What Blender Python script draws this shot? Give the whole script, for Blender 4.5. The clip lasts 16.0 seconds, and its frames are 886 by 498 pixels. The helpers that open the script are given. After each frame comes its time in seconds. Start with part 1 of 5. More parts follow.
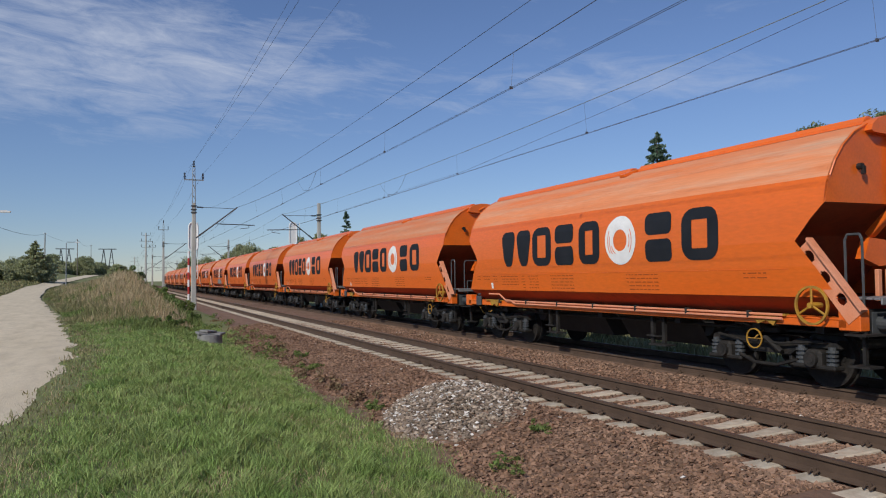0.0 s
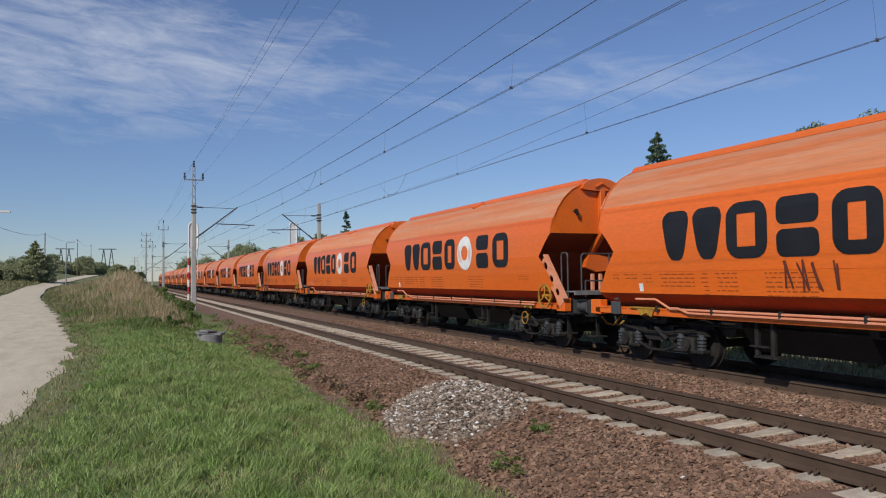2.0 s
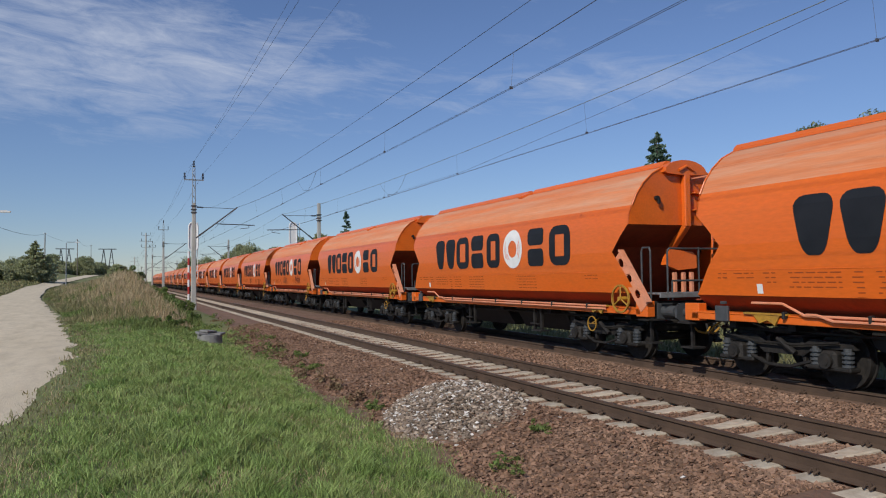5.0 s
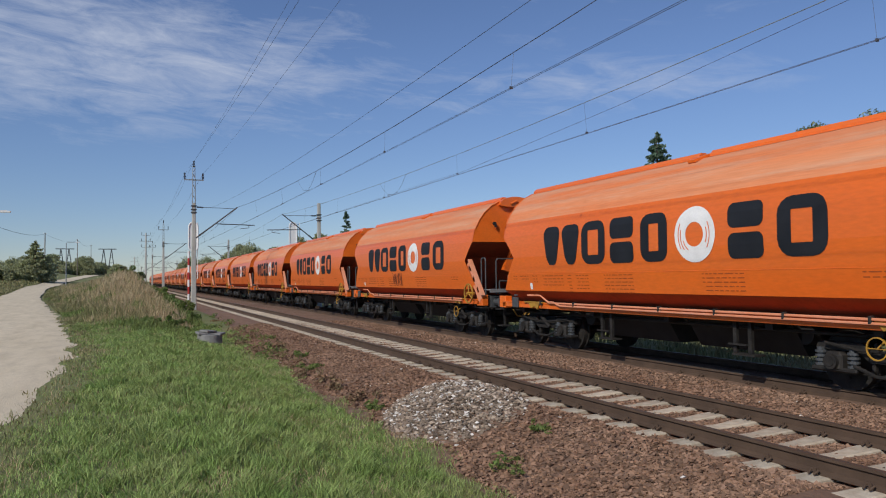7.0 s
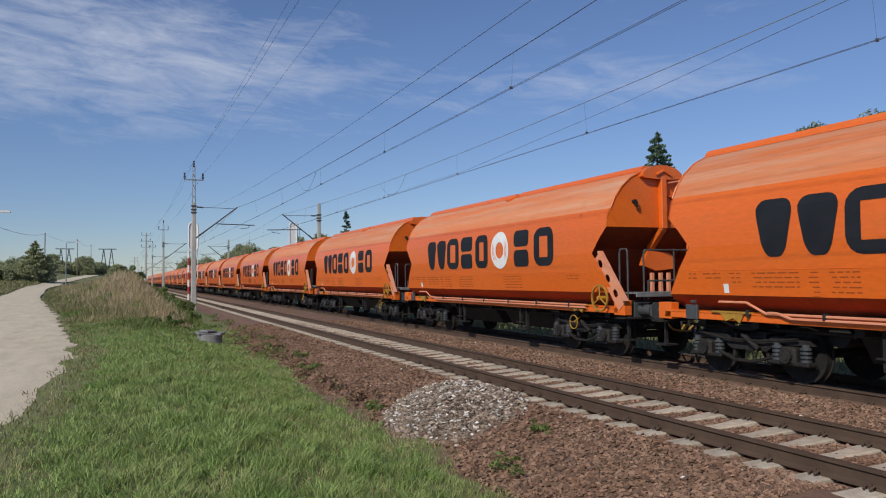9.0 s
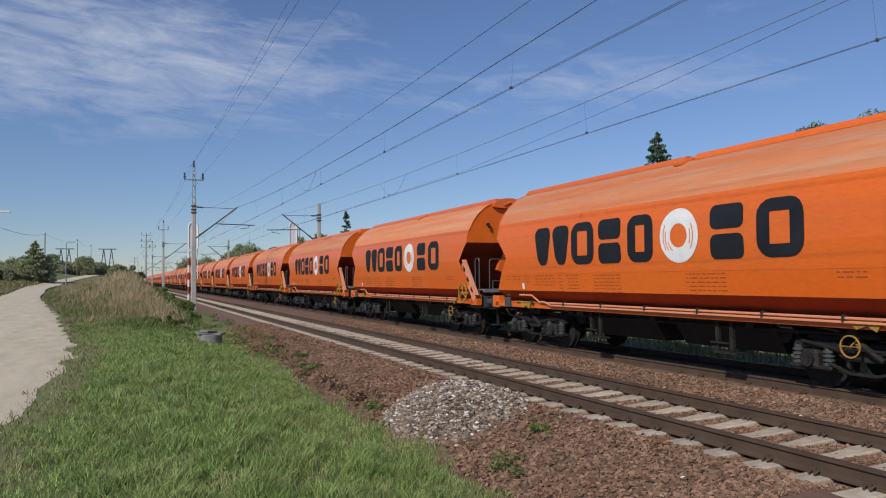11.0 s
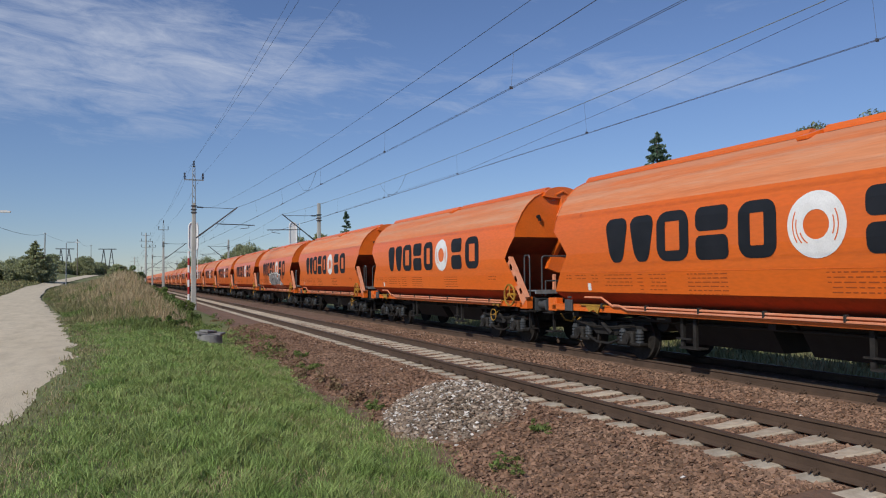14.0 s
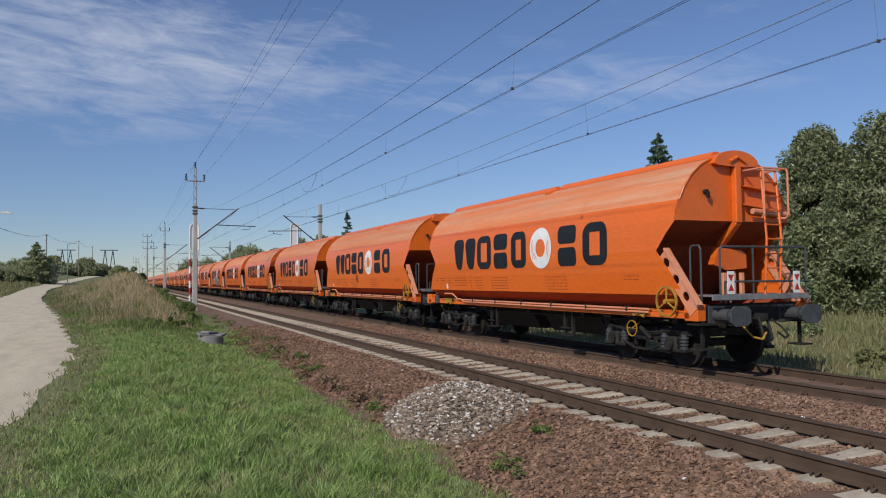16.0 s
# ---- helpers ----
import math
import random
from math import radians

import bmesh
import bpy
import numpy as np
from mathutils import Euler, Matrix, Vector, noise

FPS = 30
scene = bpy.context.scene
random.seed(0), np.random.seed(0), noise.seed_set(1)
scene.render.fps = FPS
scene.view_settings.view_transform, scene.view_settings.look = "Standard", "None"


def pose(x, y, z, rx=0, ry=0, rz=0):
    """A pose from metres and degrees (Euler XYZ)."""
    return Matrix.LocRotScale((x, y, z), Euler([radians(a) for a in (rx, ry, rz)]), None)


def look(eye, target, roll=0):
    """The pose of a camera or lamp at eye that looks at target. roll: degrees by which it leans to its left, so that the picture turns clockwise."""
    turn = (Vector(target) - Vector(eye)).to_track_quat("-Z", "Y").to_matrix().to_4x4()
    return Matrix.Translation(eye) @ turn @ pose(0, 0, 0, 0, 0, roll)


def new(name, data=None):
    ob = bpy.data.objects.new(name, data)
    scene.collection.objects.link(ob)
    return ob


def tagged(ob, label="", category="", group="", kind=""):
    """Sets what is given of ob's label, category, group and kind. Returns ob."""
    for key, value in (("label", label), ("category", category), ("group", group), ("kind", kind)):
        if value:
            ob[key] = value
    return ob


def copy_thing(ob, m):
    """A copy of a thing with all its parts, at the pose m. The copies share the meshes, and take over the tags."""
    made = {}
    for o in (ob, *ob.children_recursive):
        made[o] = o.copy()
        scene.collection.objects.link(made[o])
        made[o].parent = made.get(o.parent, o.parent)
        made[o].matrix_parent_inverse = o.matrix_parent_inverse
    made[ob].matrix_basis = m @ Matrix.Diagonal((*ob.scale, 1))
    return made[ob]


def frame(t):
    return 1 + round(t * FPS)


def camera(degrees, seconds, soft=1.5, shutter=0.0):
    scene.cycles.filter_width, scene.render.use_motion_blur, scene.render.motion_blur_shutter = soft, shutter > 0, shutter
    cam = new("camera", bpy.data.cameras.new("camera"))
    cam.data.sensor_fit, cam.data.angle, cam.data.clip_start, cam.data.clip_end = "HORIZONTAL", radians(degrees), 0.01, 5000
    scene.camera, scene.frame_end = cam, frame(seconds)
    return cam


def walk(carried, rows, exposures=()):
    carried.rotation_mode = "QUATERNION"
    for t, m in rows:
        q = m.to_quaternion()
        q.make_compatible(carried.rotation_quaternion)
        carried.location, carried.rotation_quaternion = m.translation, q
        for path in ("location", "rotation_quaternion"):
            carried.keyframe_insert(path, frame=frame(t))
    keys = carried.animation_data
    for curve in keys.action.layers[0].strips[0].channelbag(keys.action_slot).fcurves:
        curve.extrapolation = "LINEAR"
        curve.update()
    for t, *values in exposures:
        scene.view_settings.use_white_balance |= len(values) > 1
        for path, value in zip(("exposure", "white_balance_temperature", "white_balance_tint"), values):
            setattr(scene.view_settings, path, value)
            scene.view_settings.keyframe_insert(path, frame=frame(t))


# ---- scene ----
# ---------------------------------------------------------------- camera
FOV, EYE = 61.496, Vector((0.0, 0.0, 1.787))
cam = camera(FOV, 16.0, soft=1.1)


def aim(yaw, pitch, roll):
    a, p = radians(yaw), radians(pitch)
    way = Vector((math.sin(a) * math.cos(p), math.cos(a) * math.cos(p), math.sin(p)))
    return look(EYE, EYE + 10 * way, roll)


STILL = aim(23.157, 2.22, -0.625)
walk(cam, [(0.0, STILL), (15.8, STILL), (15.9, STILL), (16.0, aim(23.07, 2.307, -0.625))])

# ---------------------------------------------------------------- sky and sun
SUN = Vector((-1.0, -0.62, 0.88)).normalized()          # towards the sun
sun_el = math.asin(SUN.z)
sun_az = math.atan2(SUN.x, SUN.y)
world = bpy.data.worlds.new("sky")
scene.world = world
world.use_nodes = True
wn, wl = world.node_tree.nodes, world.node_tree.links
wn.clear()
sky = wn.new("ShaderNodeTexSky")
sky.sky_type, sky.sun_disc = "NISHITA", False
sky.sun_elevation, sky.sun_rotation = sun_el, sun_az
sky.air_density, sky.dust_density, sky.ozone_density, sky.altitude = 0.95, 0.0, 3.0, 150
coord = wn.new("ShaderNodeTexCoord")
split = wn.new("ShaderNodeSeparateXYZ")
wl.new(coord.outputs["Generated"], split.inputs[0])


def wmath(op, a, b=None, clamp=False):
    n = wn.new("ShaderNodeMath")
    n.operation, n.use_clamp = op, clamp
    for i, v in enumerate((a, b)):
        if v is None:
            continue
        if isinstance(v, (int, float)):
            n.inputs[i].default_value = v
        else:
            wl.new(v, n.inputs[i])
    return n.outputs[0]


# cirrus: streaks in azimuth and height over the horizon, thick in one bank and thin beside it
azim = wmath("ARCTAN2", split.outputs["X"], split.outputs["Y"])
elev = wmath("ARCSINE", split.outputs["Z"])
flat = wn.new("ShaderNodeCombineXYZ")
wl.new(wmath("MULTIPLY", azim, 2.4), flat.inputs[0])
wl.new(wmath("ADD", wmath("MULTIPLY", elev, 11.0), wmath("MULTIPLY", azim, 0.9)), flat.inputs[1])


def cloud_noise(scale, detail, rough, warp):
    n = wn.new("ShaderNodeTexNoise")
    n.inputs["Scale"].default_value, n.inputs["Detail"].default_value = scale, detail
    n.inputs["Roughness"].default_value, n.inputs["Distortion"].default_value = rough, warp
    wl.new(flat.outputs[0], n.inputs["Vector"])
    return n.outputs["Fac"]


def bump(value, centre, half):
    """1 at the centre, falling to 0 at half to either side."""
    d = wmath("DIVIDE", wmath("ABSOLUTE", wmath("SUBTRACT", value, centre)), half)
    return wmath("SUBTRACT", 1.0, wmath("MULTIPLY", d, d), True)


fine, broad = cloud_noise(3.8, 11, 0.68, 0.5), cloud_noise(0.9, 3, 0.5, 0.3)
thick = wmath("MULTIPLY", bump(azim, -0.02, 0.46), bump(elev, 0.272, 0.115))
faint = wmath("MULTIPLY", bump(azim, 0.52, 0.40), bump(elev, 0.247, 0.045))
far_off = wmath("MULTIPLY", bump(azim, 0.3, 3.0), bump(elev, 0.75, 0.5))
amount = wmath("MAXIMUM", wmath("MAXIMUM", thick, wmath("MULTIPLY", faint, 0.62)), wmath("MULTIPLY", far_off, 0.5))
veil = wmath("ADD", wmath("MULTIPLY", fine, 1.15), wmath("MULTIPLY", broad, 0.55))
cover = wmath("MULTIPLY", wmath("MULTIPLY", wmath("SUBTRACT", wmath("ADD", veil, wmath("MULTIPLY", amount, 0.42)), 1.0), 2.0, True), wmath("MULTIPLY", wmath("POWER", amount, 0.5), 0.72))
tint = wn.new("ShaderNodeMix")
tint.data_type, tint.blend_type = "RGBA", "MULTIPLY"
tint.inputs[0].default_value = 1.0
grade = wn.new("ShaderNodeMix")
grade.data_type = "RGBA"
grade.inputs[6].default_value, grade.inputs[7].default_value = (0.76, 0.82, 0.99, 1), (1.00, 1.03, 1.22, 1)
wl.new(wmath("MULTIPLY", elev, 3.6, True), grade.inputs[0])
wl.new(grade.outputs[2], tint.inputs[7])
wl.new(sky.outputs[0], tint.inputs[6])
mix = wn.new("ShaderNodeMix")
mix.data_type = "RGBA"
wl.new(cover, mix.inputs[0])
wl.new(tint.outputs[2], mix.inputs[6])
mix.inputs[7].default_value = (7.0, 7.6, 9.0, 1)
back = wn.new("ShaderNodeBackground")
back.inputs["Strength"].default_value = 0.079
wl.new(mix.outputs[2], back.inputs[0])
wout = wn.new("ShaderNodeOutputWorld")
wl.new(back.outputs[0], wout.inputs[0])

lamp = bpy.data.lights.new("sun", "SUN")
lamp.energy, lamp.angle, lamp.color = 3.6, radians(0.53), (1.0, 0.94, 0.85)
sun = new("sun", lamp)
sun.matrix_world = look(SUN * 200, (0, 0, 0))
scene.view_settings.exposure = 0.0


# ---------------------------------------------------------------- materials
def material(name, a, b, scale=6.0, rough=0.7, metal=0.0, bump=0.0, fine=60.0, island=0.0, dirt=None, spec=0.4, stretch=(1, 1, 1), random_ob=0.0, thin=0.0):
    """Two colours mixed by noise at two scales, with relief. dirt: a colour and its amount. island, random_ob: brightness varied by piece. thin: share of light that passes through."""
    m = bpy.data.materials.new(name)
    m.use_nodes = True
    n, l = m.node_tree.nodes, m.node_tree.links
    bsdf = n["Principled BSDF"]
    bsdf.inputs["Roughness"].default_value, bsdf.inputs["Metallic"].default_value = rough, metal
    bsdf.inputs["Specular IOR Level"].default_value = spec
    tc = n.new("ShaderNodeTexCoord")
    mp = n.new("ShaderNodeMapping")
    mp.inputs["Scale"].default_value = stretch
    l.new(tc.outputs["Object"], mp.inputs[0])
    big, small = n.new("ShaderNodeTexNoise"), n.new("ShaderNodeTexNoise")
    big.inputs["Scale"].default_value, big.inputs["Detail"].default_value = scale, 6
    small.inputs["Scale"].default_value, small.inputs["Detail"].default_value = fine, 4
    l.new(mp.outputs[0], big.inputs["Vector"]), l.new(mp.outputs[0], small.inputs["Vector"])
    ramp = n.new("ShaderNodeMapRange")
    ramp.inputs[1].default_value, ramp.inputs[2].default_value = 0.32, 0.68
    l.new(big.outputs["Fac"], ramp.inputs[0])
    mx = n.new("ShaderNodeMix")
    mx.data_type = "RGBA"
    mx.inputs[6].default_value, mx.inputs[7].default_value = (*a, 1), (*b, 1)
    l.new(ramp.outputs[0], mx.inputs[0])
    col = mx.outputs[2]
    if dirt:
        dn = n.new("ShaderNodeTexNoise")
        dn.inputs["Scale"].default_value, dn.inputs["Detail"].default_value, dn.inputs["Roughness"].default_value = dirt[2], 8, 0.7
        l.new(mp.outputs[0], dn.inputs["Vector"])
        dr = n.new("ShaderNodeMapRange")
        dr.inputs[1].default_value, dr.inputs[2].default_value, dr.inputs[4].default_value = 0.45, 0.75, dirt[1]
        l.new(dn.outputs["Fac"], dr.inputs[0])
        dm = n.new("ShaderNodeMix")
        dm.data_type = "RGBA"
        dm.inputs[7].default_value = (*dirt[0], 1)
        l.new(dr.outputs[0], dm.inputs[0]), l.new(col, dm.inputs[6])
        col = dm.outputs[2]
    hsv = n.new("ShaderNodeHueSaturation")
    l.new(col, hsv.inputs["Color"])
    val = n.new("ShaderNodeMapRange")
    val.inputs[3].default_value, val.inputs[4].default_value = 0.84, 1.16
    l.new(small.outputs["Fac"], val.inputs[0])
    value = val.outputs[0]
    if island or random_ob:
        if island:
            src = n.new("ShaderNodeNewGeometry").outputs["Random Per Island"]
        else:
            src = n.new("ShaderNodeObjectInfo").outputs["Random"]
        sp = island or random_ob
        iv = n.new("ShaderNodeMapRange")
        iv.inputs[3].default_value, iv.inputs[4].default_value = 1 - sp, 1 + sp
        l.new(src, iv.inputs[0])
        mu = n.new("ShaderNodeMath")
        mu.operation = "MULTIPLY"
        l.new(value, mu.inputs[0]), l.new(iv.outputs[0], mu.inputs[1])
        value = mu.outputs[0]
    l.new(value, hsv.inputs["Value"])
    l.new(hsv.outputs[0], bsdf.inputs["Base Color"])
    if bump:
        bp = n.new("ShaderNodeBump")
        bp.inputs["Strength"].default_value, bp.inputs["Distance"].default_value = bump, 0.02
        l.new(small.outputs["Fac"], bp.inputs["Height"])
        l.new(bp.outputs[0], bsdf.inputs["Normal"])
    if thin:
        tr, blend = n.new("ShaderNodeBsdfTranslucent"), n.new("ShaderNodeMixShader")
        l.new(hsv.outputs[0], tr.inputs["Color"])
        blend.inputs[0].default_value = thin
        l.new(bsdf.outputs[0], blend.inputs[1]), l.new(tr.outputs[0], blend.inputs[2])
        l.new(blend.outputs[0], n["Material Output"].inputs["Surface"])
    return m


ORANGE = material("orange_paint", (0.70, 0.127, 0.013), (0.77, 0.156, 0.018), 0.7, 0.30, fine=25, dirt=((0.45, 0.10, 0.025), 0.35, 1.4), stretch=(1, 0.25, 1), random_ob=0.07, spec=0.55)
ROOF = material("dusty_orange_roof", (0.60, 0.225, 0.10), (0.66, 0.170, 0.045), 0.5, 0.6, fine=12, dirt=((0.54, 0.38, 0.26), 0.85, 0.9), stretch=(3, 0.2, 3), random_ob=0.10)
# orange darkened to maroon: underside shade put into the colour, with grime mottling
SHADEGRIME = material("shaded_grimy_maroon", (0.27, 0.055, 0.022), (0.35, 0.074, 0.026), 2, 0.7, fine=30, dirt=((0.09, 0.03, 0.018), 0.7, 4))
PALE = material("pale_orange_steel", (0.66, 0.24, 0.12), (0.70, 0.30, 0.18), 3, 0.5, fine=40, dirt=((0.35, 0.15, 0.08), 0.4, 4))
CHAR = material("charcoal_paint", (0.012, 0.014, 0.018), (0.018, 0.020, 0.025), 2, 0.6, fine=40, spec=0.2)
WHITE = material("white_paint", (0.78, 0.78, 0.77), (0.70, 0.70, 0.69), 4, 0.45, fine=40)
YELLOW = material("yellow_paint", (0.46, 0.25, 0.025), (0.36, 0.19, 0.03), 6, 0.55, fine=50, dirt=((0.10, 0.06, 0.03), 0.7, 9))
BOGIE = material("grimy_bogie_steel", (0.011, 0.0105, 0.010), (0.025, 0.023, 0.021), 7, 0.65, 0.0, 0.4, 50, dirt=((0.055, 0.046, 0.039), 0.6, 9), spec=0.25)
BLACK = material("black_underframe", (0.012, 0.012, 0.012), (0.022, 0.020, 0.019), 4, 0.7, fine=40)
STEEL = material("grey_steel", (0.20, 0.20, 0.21), (0.28, 0.28, 0.28), 6, 0.5, 0.3, fine=60, dirt=((0.10, 0.07, 0.05), 0.5, 7))
DARKSTEEL = material("dark_grey_steel", (0.055, 0.06, 0.065), (0.085, 0.09, 0.095), 6, 0.5, 0.2, fine=60)
RAILTOP = material("worn_rail_head", (0.070, 0.054, 0.041), (0.095, 0.074, 0.057), 2, 0.55, 0.2, fine=40, stretch=(1, .1, 1))
RUST = material("rusty_rail_side", (0.064, 0.040, 0.026), (0.092, 0.058, 0.038), 3, 0.85, 0.0, 0.3, 60)
CONCRETE = material("weathered_concrete", (0.42, 0.355, 0.265), (0.50, 0.435, 0.34), 5, 0.9, 0.0, 0.35, 70, dirt=((0.20, 0.135, 0.088), 0.6, 7), random_ob=0.12)
STAINED = material("stained_concrete", (0.15, 0.115, 0.085), (0.22, 0.175, 0.135), 5, 0.9, 0.0, 0.35, 70, random_ob=0.2)
MAST = material("grey_concrete_mast", (0.36, 0.36, 0.33), (0.44, 0.43, 0.40), 3, 0.9, 0.0, 0.3, 60, dirt=((0.22, 0.22, 0.19), 0.5, 2))
GALV = material("galvanised_steel", (0.22, 0.23, 0.24), (0.30, 0.31, 0.31), 5, 0.5, 0.4, fine=50)
WIRE = material("weathered_copper_wire", (0.075, 0.082, 0.10), (0.095, 0.10, 0.12), 3, 0.6, 0.2)
PALEWIRE = material("patina_wire", (0.20, 0.26, 0.27), (0.24, 0.30, 0.30), 3, 0.6, 0.1)
INSUL = material("brown_insulator", (0.018, 0.014, 0.016), (0.03, 0.022, 0.022), 5, 0.3)
RED = material("signal_red_paint", (0.45, 0.03, 0.025), (0.38, 0.035, 0.03), 5, 0.5)
BALLAST = material("brown_ballast", (0.150, 0.086, 0.056), (0.230, 0.145, 0.100), 3, 0.95, 0.0, 1.0, 24, dirt=((0.10, 0.062, 0.044), 0.7, 15))
STONE = material("ballast_stone", (0.185, 0.106, 0.067), (0.258, 0.160, 0.106), 1.2, 0.92, 0.0, 0.3, 60, island=0.5)
PALESTONE = material("mixed_gravel", (0.20, 0.150, 0.110), (0.33, 0.265, 0.205), 7, 0.9, 0.0, 0.3, 60, island=0.6)
LIMESTONE = material("white_limestone", (0.55, 0.51, 0.46), (0.68, 0.65, 0.60), 5, 0.85, 0.0, 0.3, 60, island=0.2)
SOIL = material("grassy_soil", (0.125, 0.155, 0.050), (0.180, 0.185, 0.075), 0.35, 0.95, 0.0, 0.8, 9, dirt=((0.23, 0.18, 0.10), 0.5, 0.6))
ROADMAT = material("pale_worn_road", (0.56, 0.480, 0.345), (0.64, 0.555, 0.415), 0.9, 0.95, 0.0, 0.5, 26, dirt=((0.40, 0.335, 0.245), 0.75, 1.6), stretch=(1.6, .45, 1), spec=0.2)
GRASS = material("green_grass", (0.195, 0.300, 0.078), (0.295, 0.390, 0.130), 1.3, 0.6, fine=6, island=0.42, dirt=((0.36, 0.33, 0.16), 0.6, 1.1), spec=0.3, thin=0.25)
SCRUB = material("olive_scrub", (0.185, 0.200, 0.080), (0.265, 0.245, 0.125), 0.5, 0.7, fine=5, island=0.4, dirt=((0.31, 0.24, 0.15), 0.8, 0.5), spec=0.2, thin=0.3)
DRY = material("dry_tall_grass", (0.52, 0.40, 0.26), (0.43, 0.335, 0.195), 0.35, 0.8, fine=5, island=0.35, dirt=((0.20, 0.21, 0.08), 0.6, 0.3), spec=0.2, thin=0.25)
WEED = material("weed_leaf", (0.145, 0.220, 0.060), (0.210, 0.275, 0.090), 2, 0.6, fine=9, island=0.4, dirt=((0.20, 0.13, 0.07), 0.6, 1.6), spec=0.2, thin=0.4)
LEAF = material("broad_leaf", (0.155, 0.195, 0.085), (0.240, 0.255, 0.130), 0.6, 0.42, fine=7, island=0.5, spec=0.5, thin=0.3)
# far foliage, paled and greyed: haze of the distance is put into its colour
HAZYLEAF = material("haze_paled_leaf", (0.33, 0.36, 0.20), (0.41, 0.42, 0.25), 0.2, 0.7, fine=3, island=0.25, spec=0.15, thin=0.5)
NEEDLE = material("conifer_needles", (0.080, 0.135, 0.090), (0.115, 0.170, 0.110), 0.6, 0.5, fine=8, island=0.4, thin=0.15)
BARK = material("tree_bark", (0.075, 0.058, 0.043), (0.11, 0.09, 0.07), 4, 0.95, 0.0, 0.7, 30)
WOOD = material("grey_wooden_pole", (0.16, 0.135, 0.11), (0.21, 0.185, 0.155), 3, 0.9, 0.0, 0.4, 40, stretch=(4, 4, .4))
SILVER = material("silver_spray_paint", (0.22, 0.20, 0.195), (0.27, 0.25, 0.24), 2, 0.55, fine=20)
SPRAY = material("dark_spray_line", (0.10, 0.026, 0.016), (0.14, 0.034, 0.018), 3, 0.6)
PRINT = material("small_dark_print", (0.36, 0.075, 0.014), (0.27, 0.058, 0.014), 5, 0.6)
HAZE = material("hazy_far_building", (0.55, 0.56, 0.58), (0.60, 0.60, 0.61), 1, 0.9)


# ---------------------------------------------------------------- mesh helpers
def link(name, bm, mat, parent=None, label="", smooth=False):
    me = bpy.data.meshes.new(name)
    bm.normal_update()
    bm.to_mesh(me)
    bm.free()
    me.materials.append(mat)
    if smooth:
        for p in me.polygons:
            p.use_smooth = True
    ob = new(name, me)
    if parent is not None:
        ob.parent = parent
    if label:
        tagged(ob, label)
    return ob


def part(name, bm, mat, parent, label="", smooth=False):
    return link(name, bm, mat, parent, label, smooth)


def box(bm, c, s, rot=None, bevel=0.0):
    m = Matrix.Translation(c) @ (rot.to_4x4() if rot is not None else Matrix.Identity(4)) @ Matrix.Diagonal((*s, 1))
    r = bmesh.ops.create_cube(bm, size=1, matrix=m)
    if bevel:
        edges = list({e for v in r["verts"] for e in v.link_edges})
        bmesh.ops.bevel(bm, geom=edges, offset=bevel, segments=1, affect="EDGES")
    return bm


def rod(bm, a, b, r, n=6, r2=None):
    a, b = Vector(a), Vector(b)
    d = b - a
    m = Matrix.Translation((a + b) / 2) @ d.to_track_quat("Z", "Y").to_matrix().to_4x4()
    bmesh.ops.create_cone(bm, cap_ends=True, segments=n, radius1=r, radius2=r if r2 is None else r2, depth=d.length, matrix=m)
    return bm


def path(bm, pts, r, n=6):
    for a, b in zip(pts, pts[1:]):
        rod(bm, a, b, r, n)
    return bm


def prism(bm, pts, axis, lo, hi):
    """A flat outline of 2D points pushed out between lo and hi along axis (0: points are y, z; 1: x, z; 2: x, y)."""
    def at(p, h):
        return [(h, p[0], p[1]), (p[0], h, p[1]), (p[0], p[1], h)][axis]
    A = [bm.verts.new(at(p, lo)) for p in pts]
    B = [bm.verts.new(at(p, hi)) for p in pts]
    bm.faces.new(A), bm.faces.new(B[::-1])
    for i in range(len(pts)):
        j = (i + 1) % len(pts)
        bm.faces.new((A[i], B[i], B[j], A[j]))
    bmesh.ops.recalc_face_normals(bm, faces=list(bm.faces))
    return bm


def ring(bm, c, r_out, r_in, axis, thick, n=24, sy=1.0):
    """A flat ring whose axis is x (0) or y (1)."""
    loops = []
    for r, h in ((r_out, -thick / 2), (r_out, thick / 2), (r_in, thick / 2), (r_in, -thick / 2)):
        row = []
        for i in range(n):
            a = 2 * math.pi * i / n
            u, w = r * math.cos(a), r * math.sin(a) * sy
            row.append(bm.verts.new((c[0] + h, c[1] + u, c[2] + w) if axis == 0 else (c[0] + u, c[1] + h, c[2] + w)))
        loops.append(row)
    for k in range(4):
        p, q = loops[k], loops[(k + 1) % 4]
        for i in range(n):
            j = (i + 1) % n
            bm.faces.new((p[i], p[j], q[j], q[i]))
    bmesh.ops.recalc_face_normals(bm, faces=list(bm.faces))
    return bm


def soup(name, verts, faces, mat, parent=None, smooth=False):
    """A mesh object from arrays of vertices and equal-sided faces."""
    me = bpy.data.meshes.new(name)
    k = faces.shape[1]
    me.vertices.add(len(verts)), me.loops.add(faces.size), me.polygons.add(len(faces))
    me.vertices.foreach_set("co", np.asarray(verts, np.float32).ravel())
    me.loops.foreach_set("vertex_index", np.asarray(faces, np.int32).ravel())
    me.polygons.foreach_set("loop_start", np.arange(0, faces.size, k, dtype=np.int32))
    me.polygons.foreach_set("use_smooth", np.full(len(faces), smooth))
    me.update(calc_edges=True)
    me.validate()
    me.materials.append(mat)
    ob = new(name, me)
    if parent is not None:
        ob.parent = parent
    return ob


rng = np.random.default_rng(7)


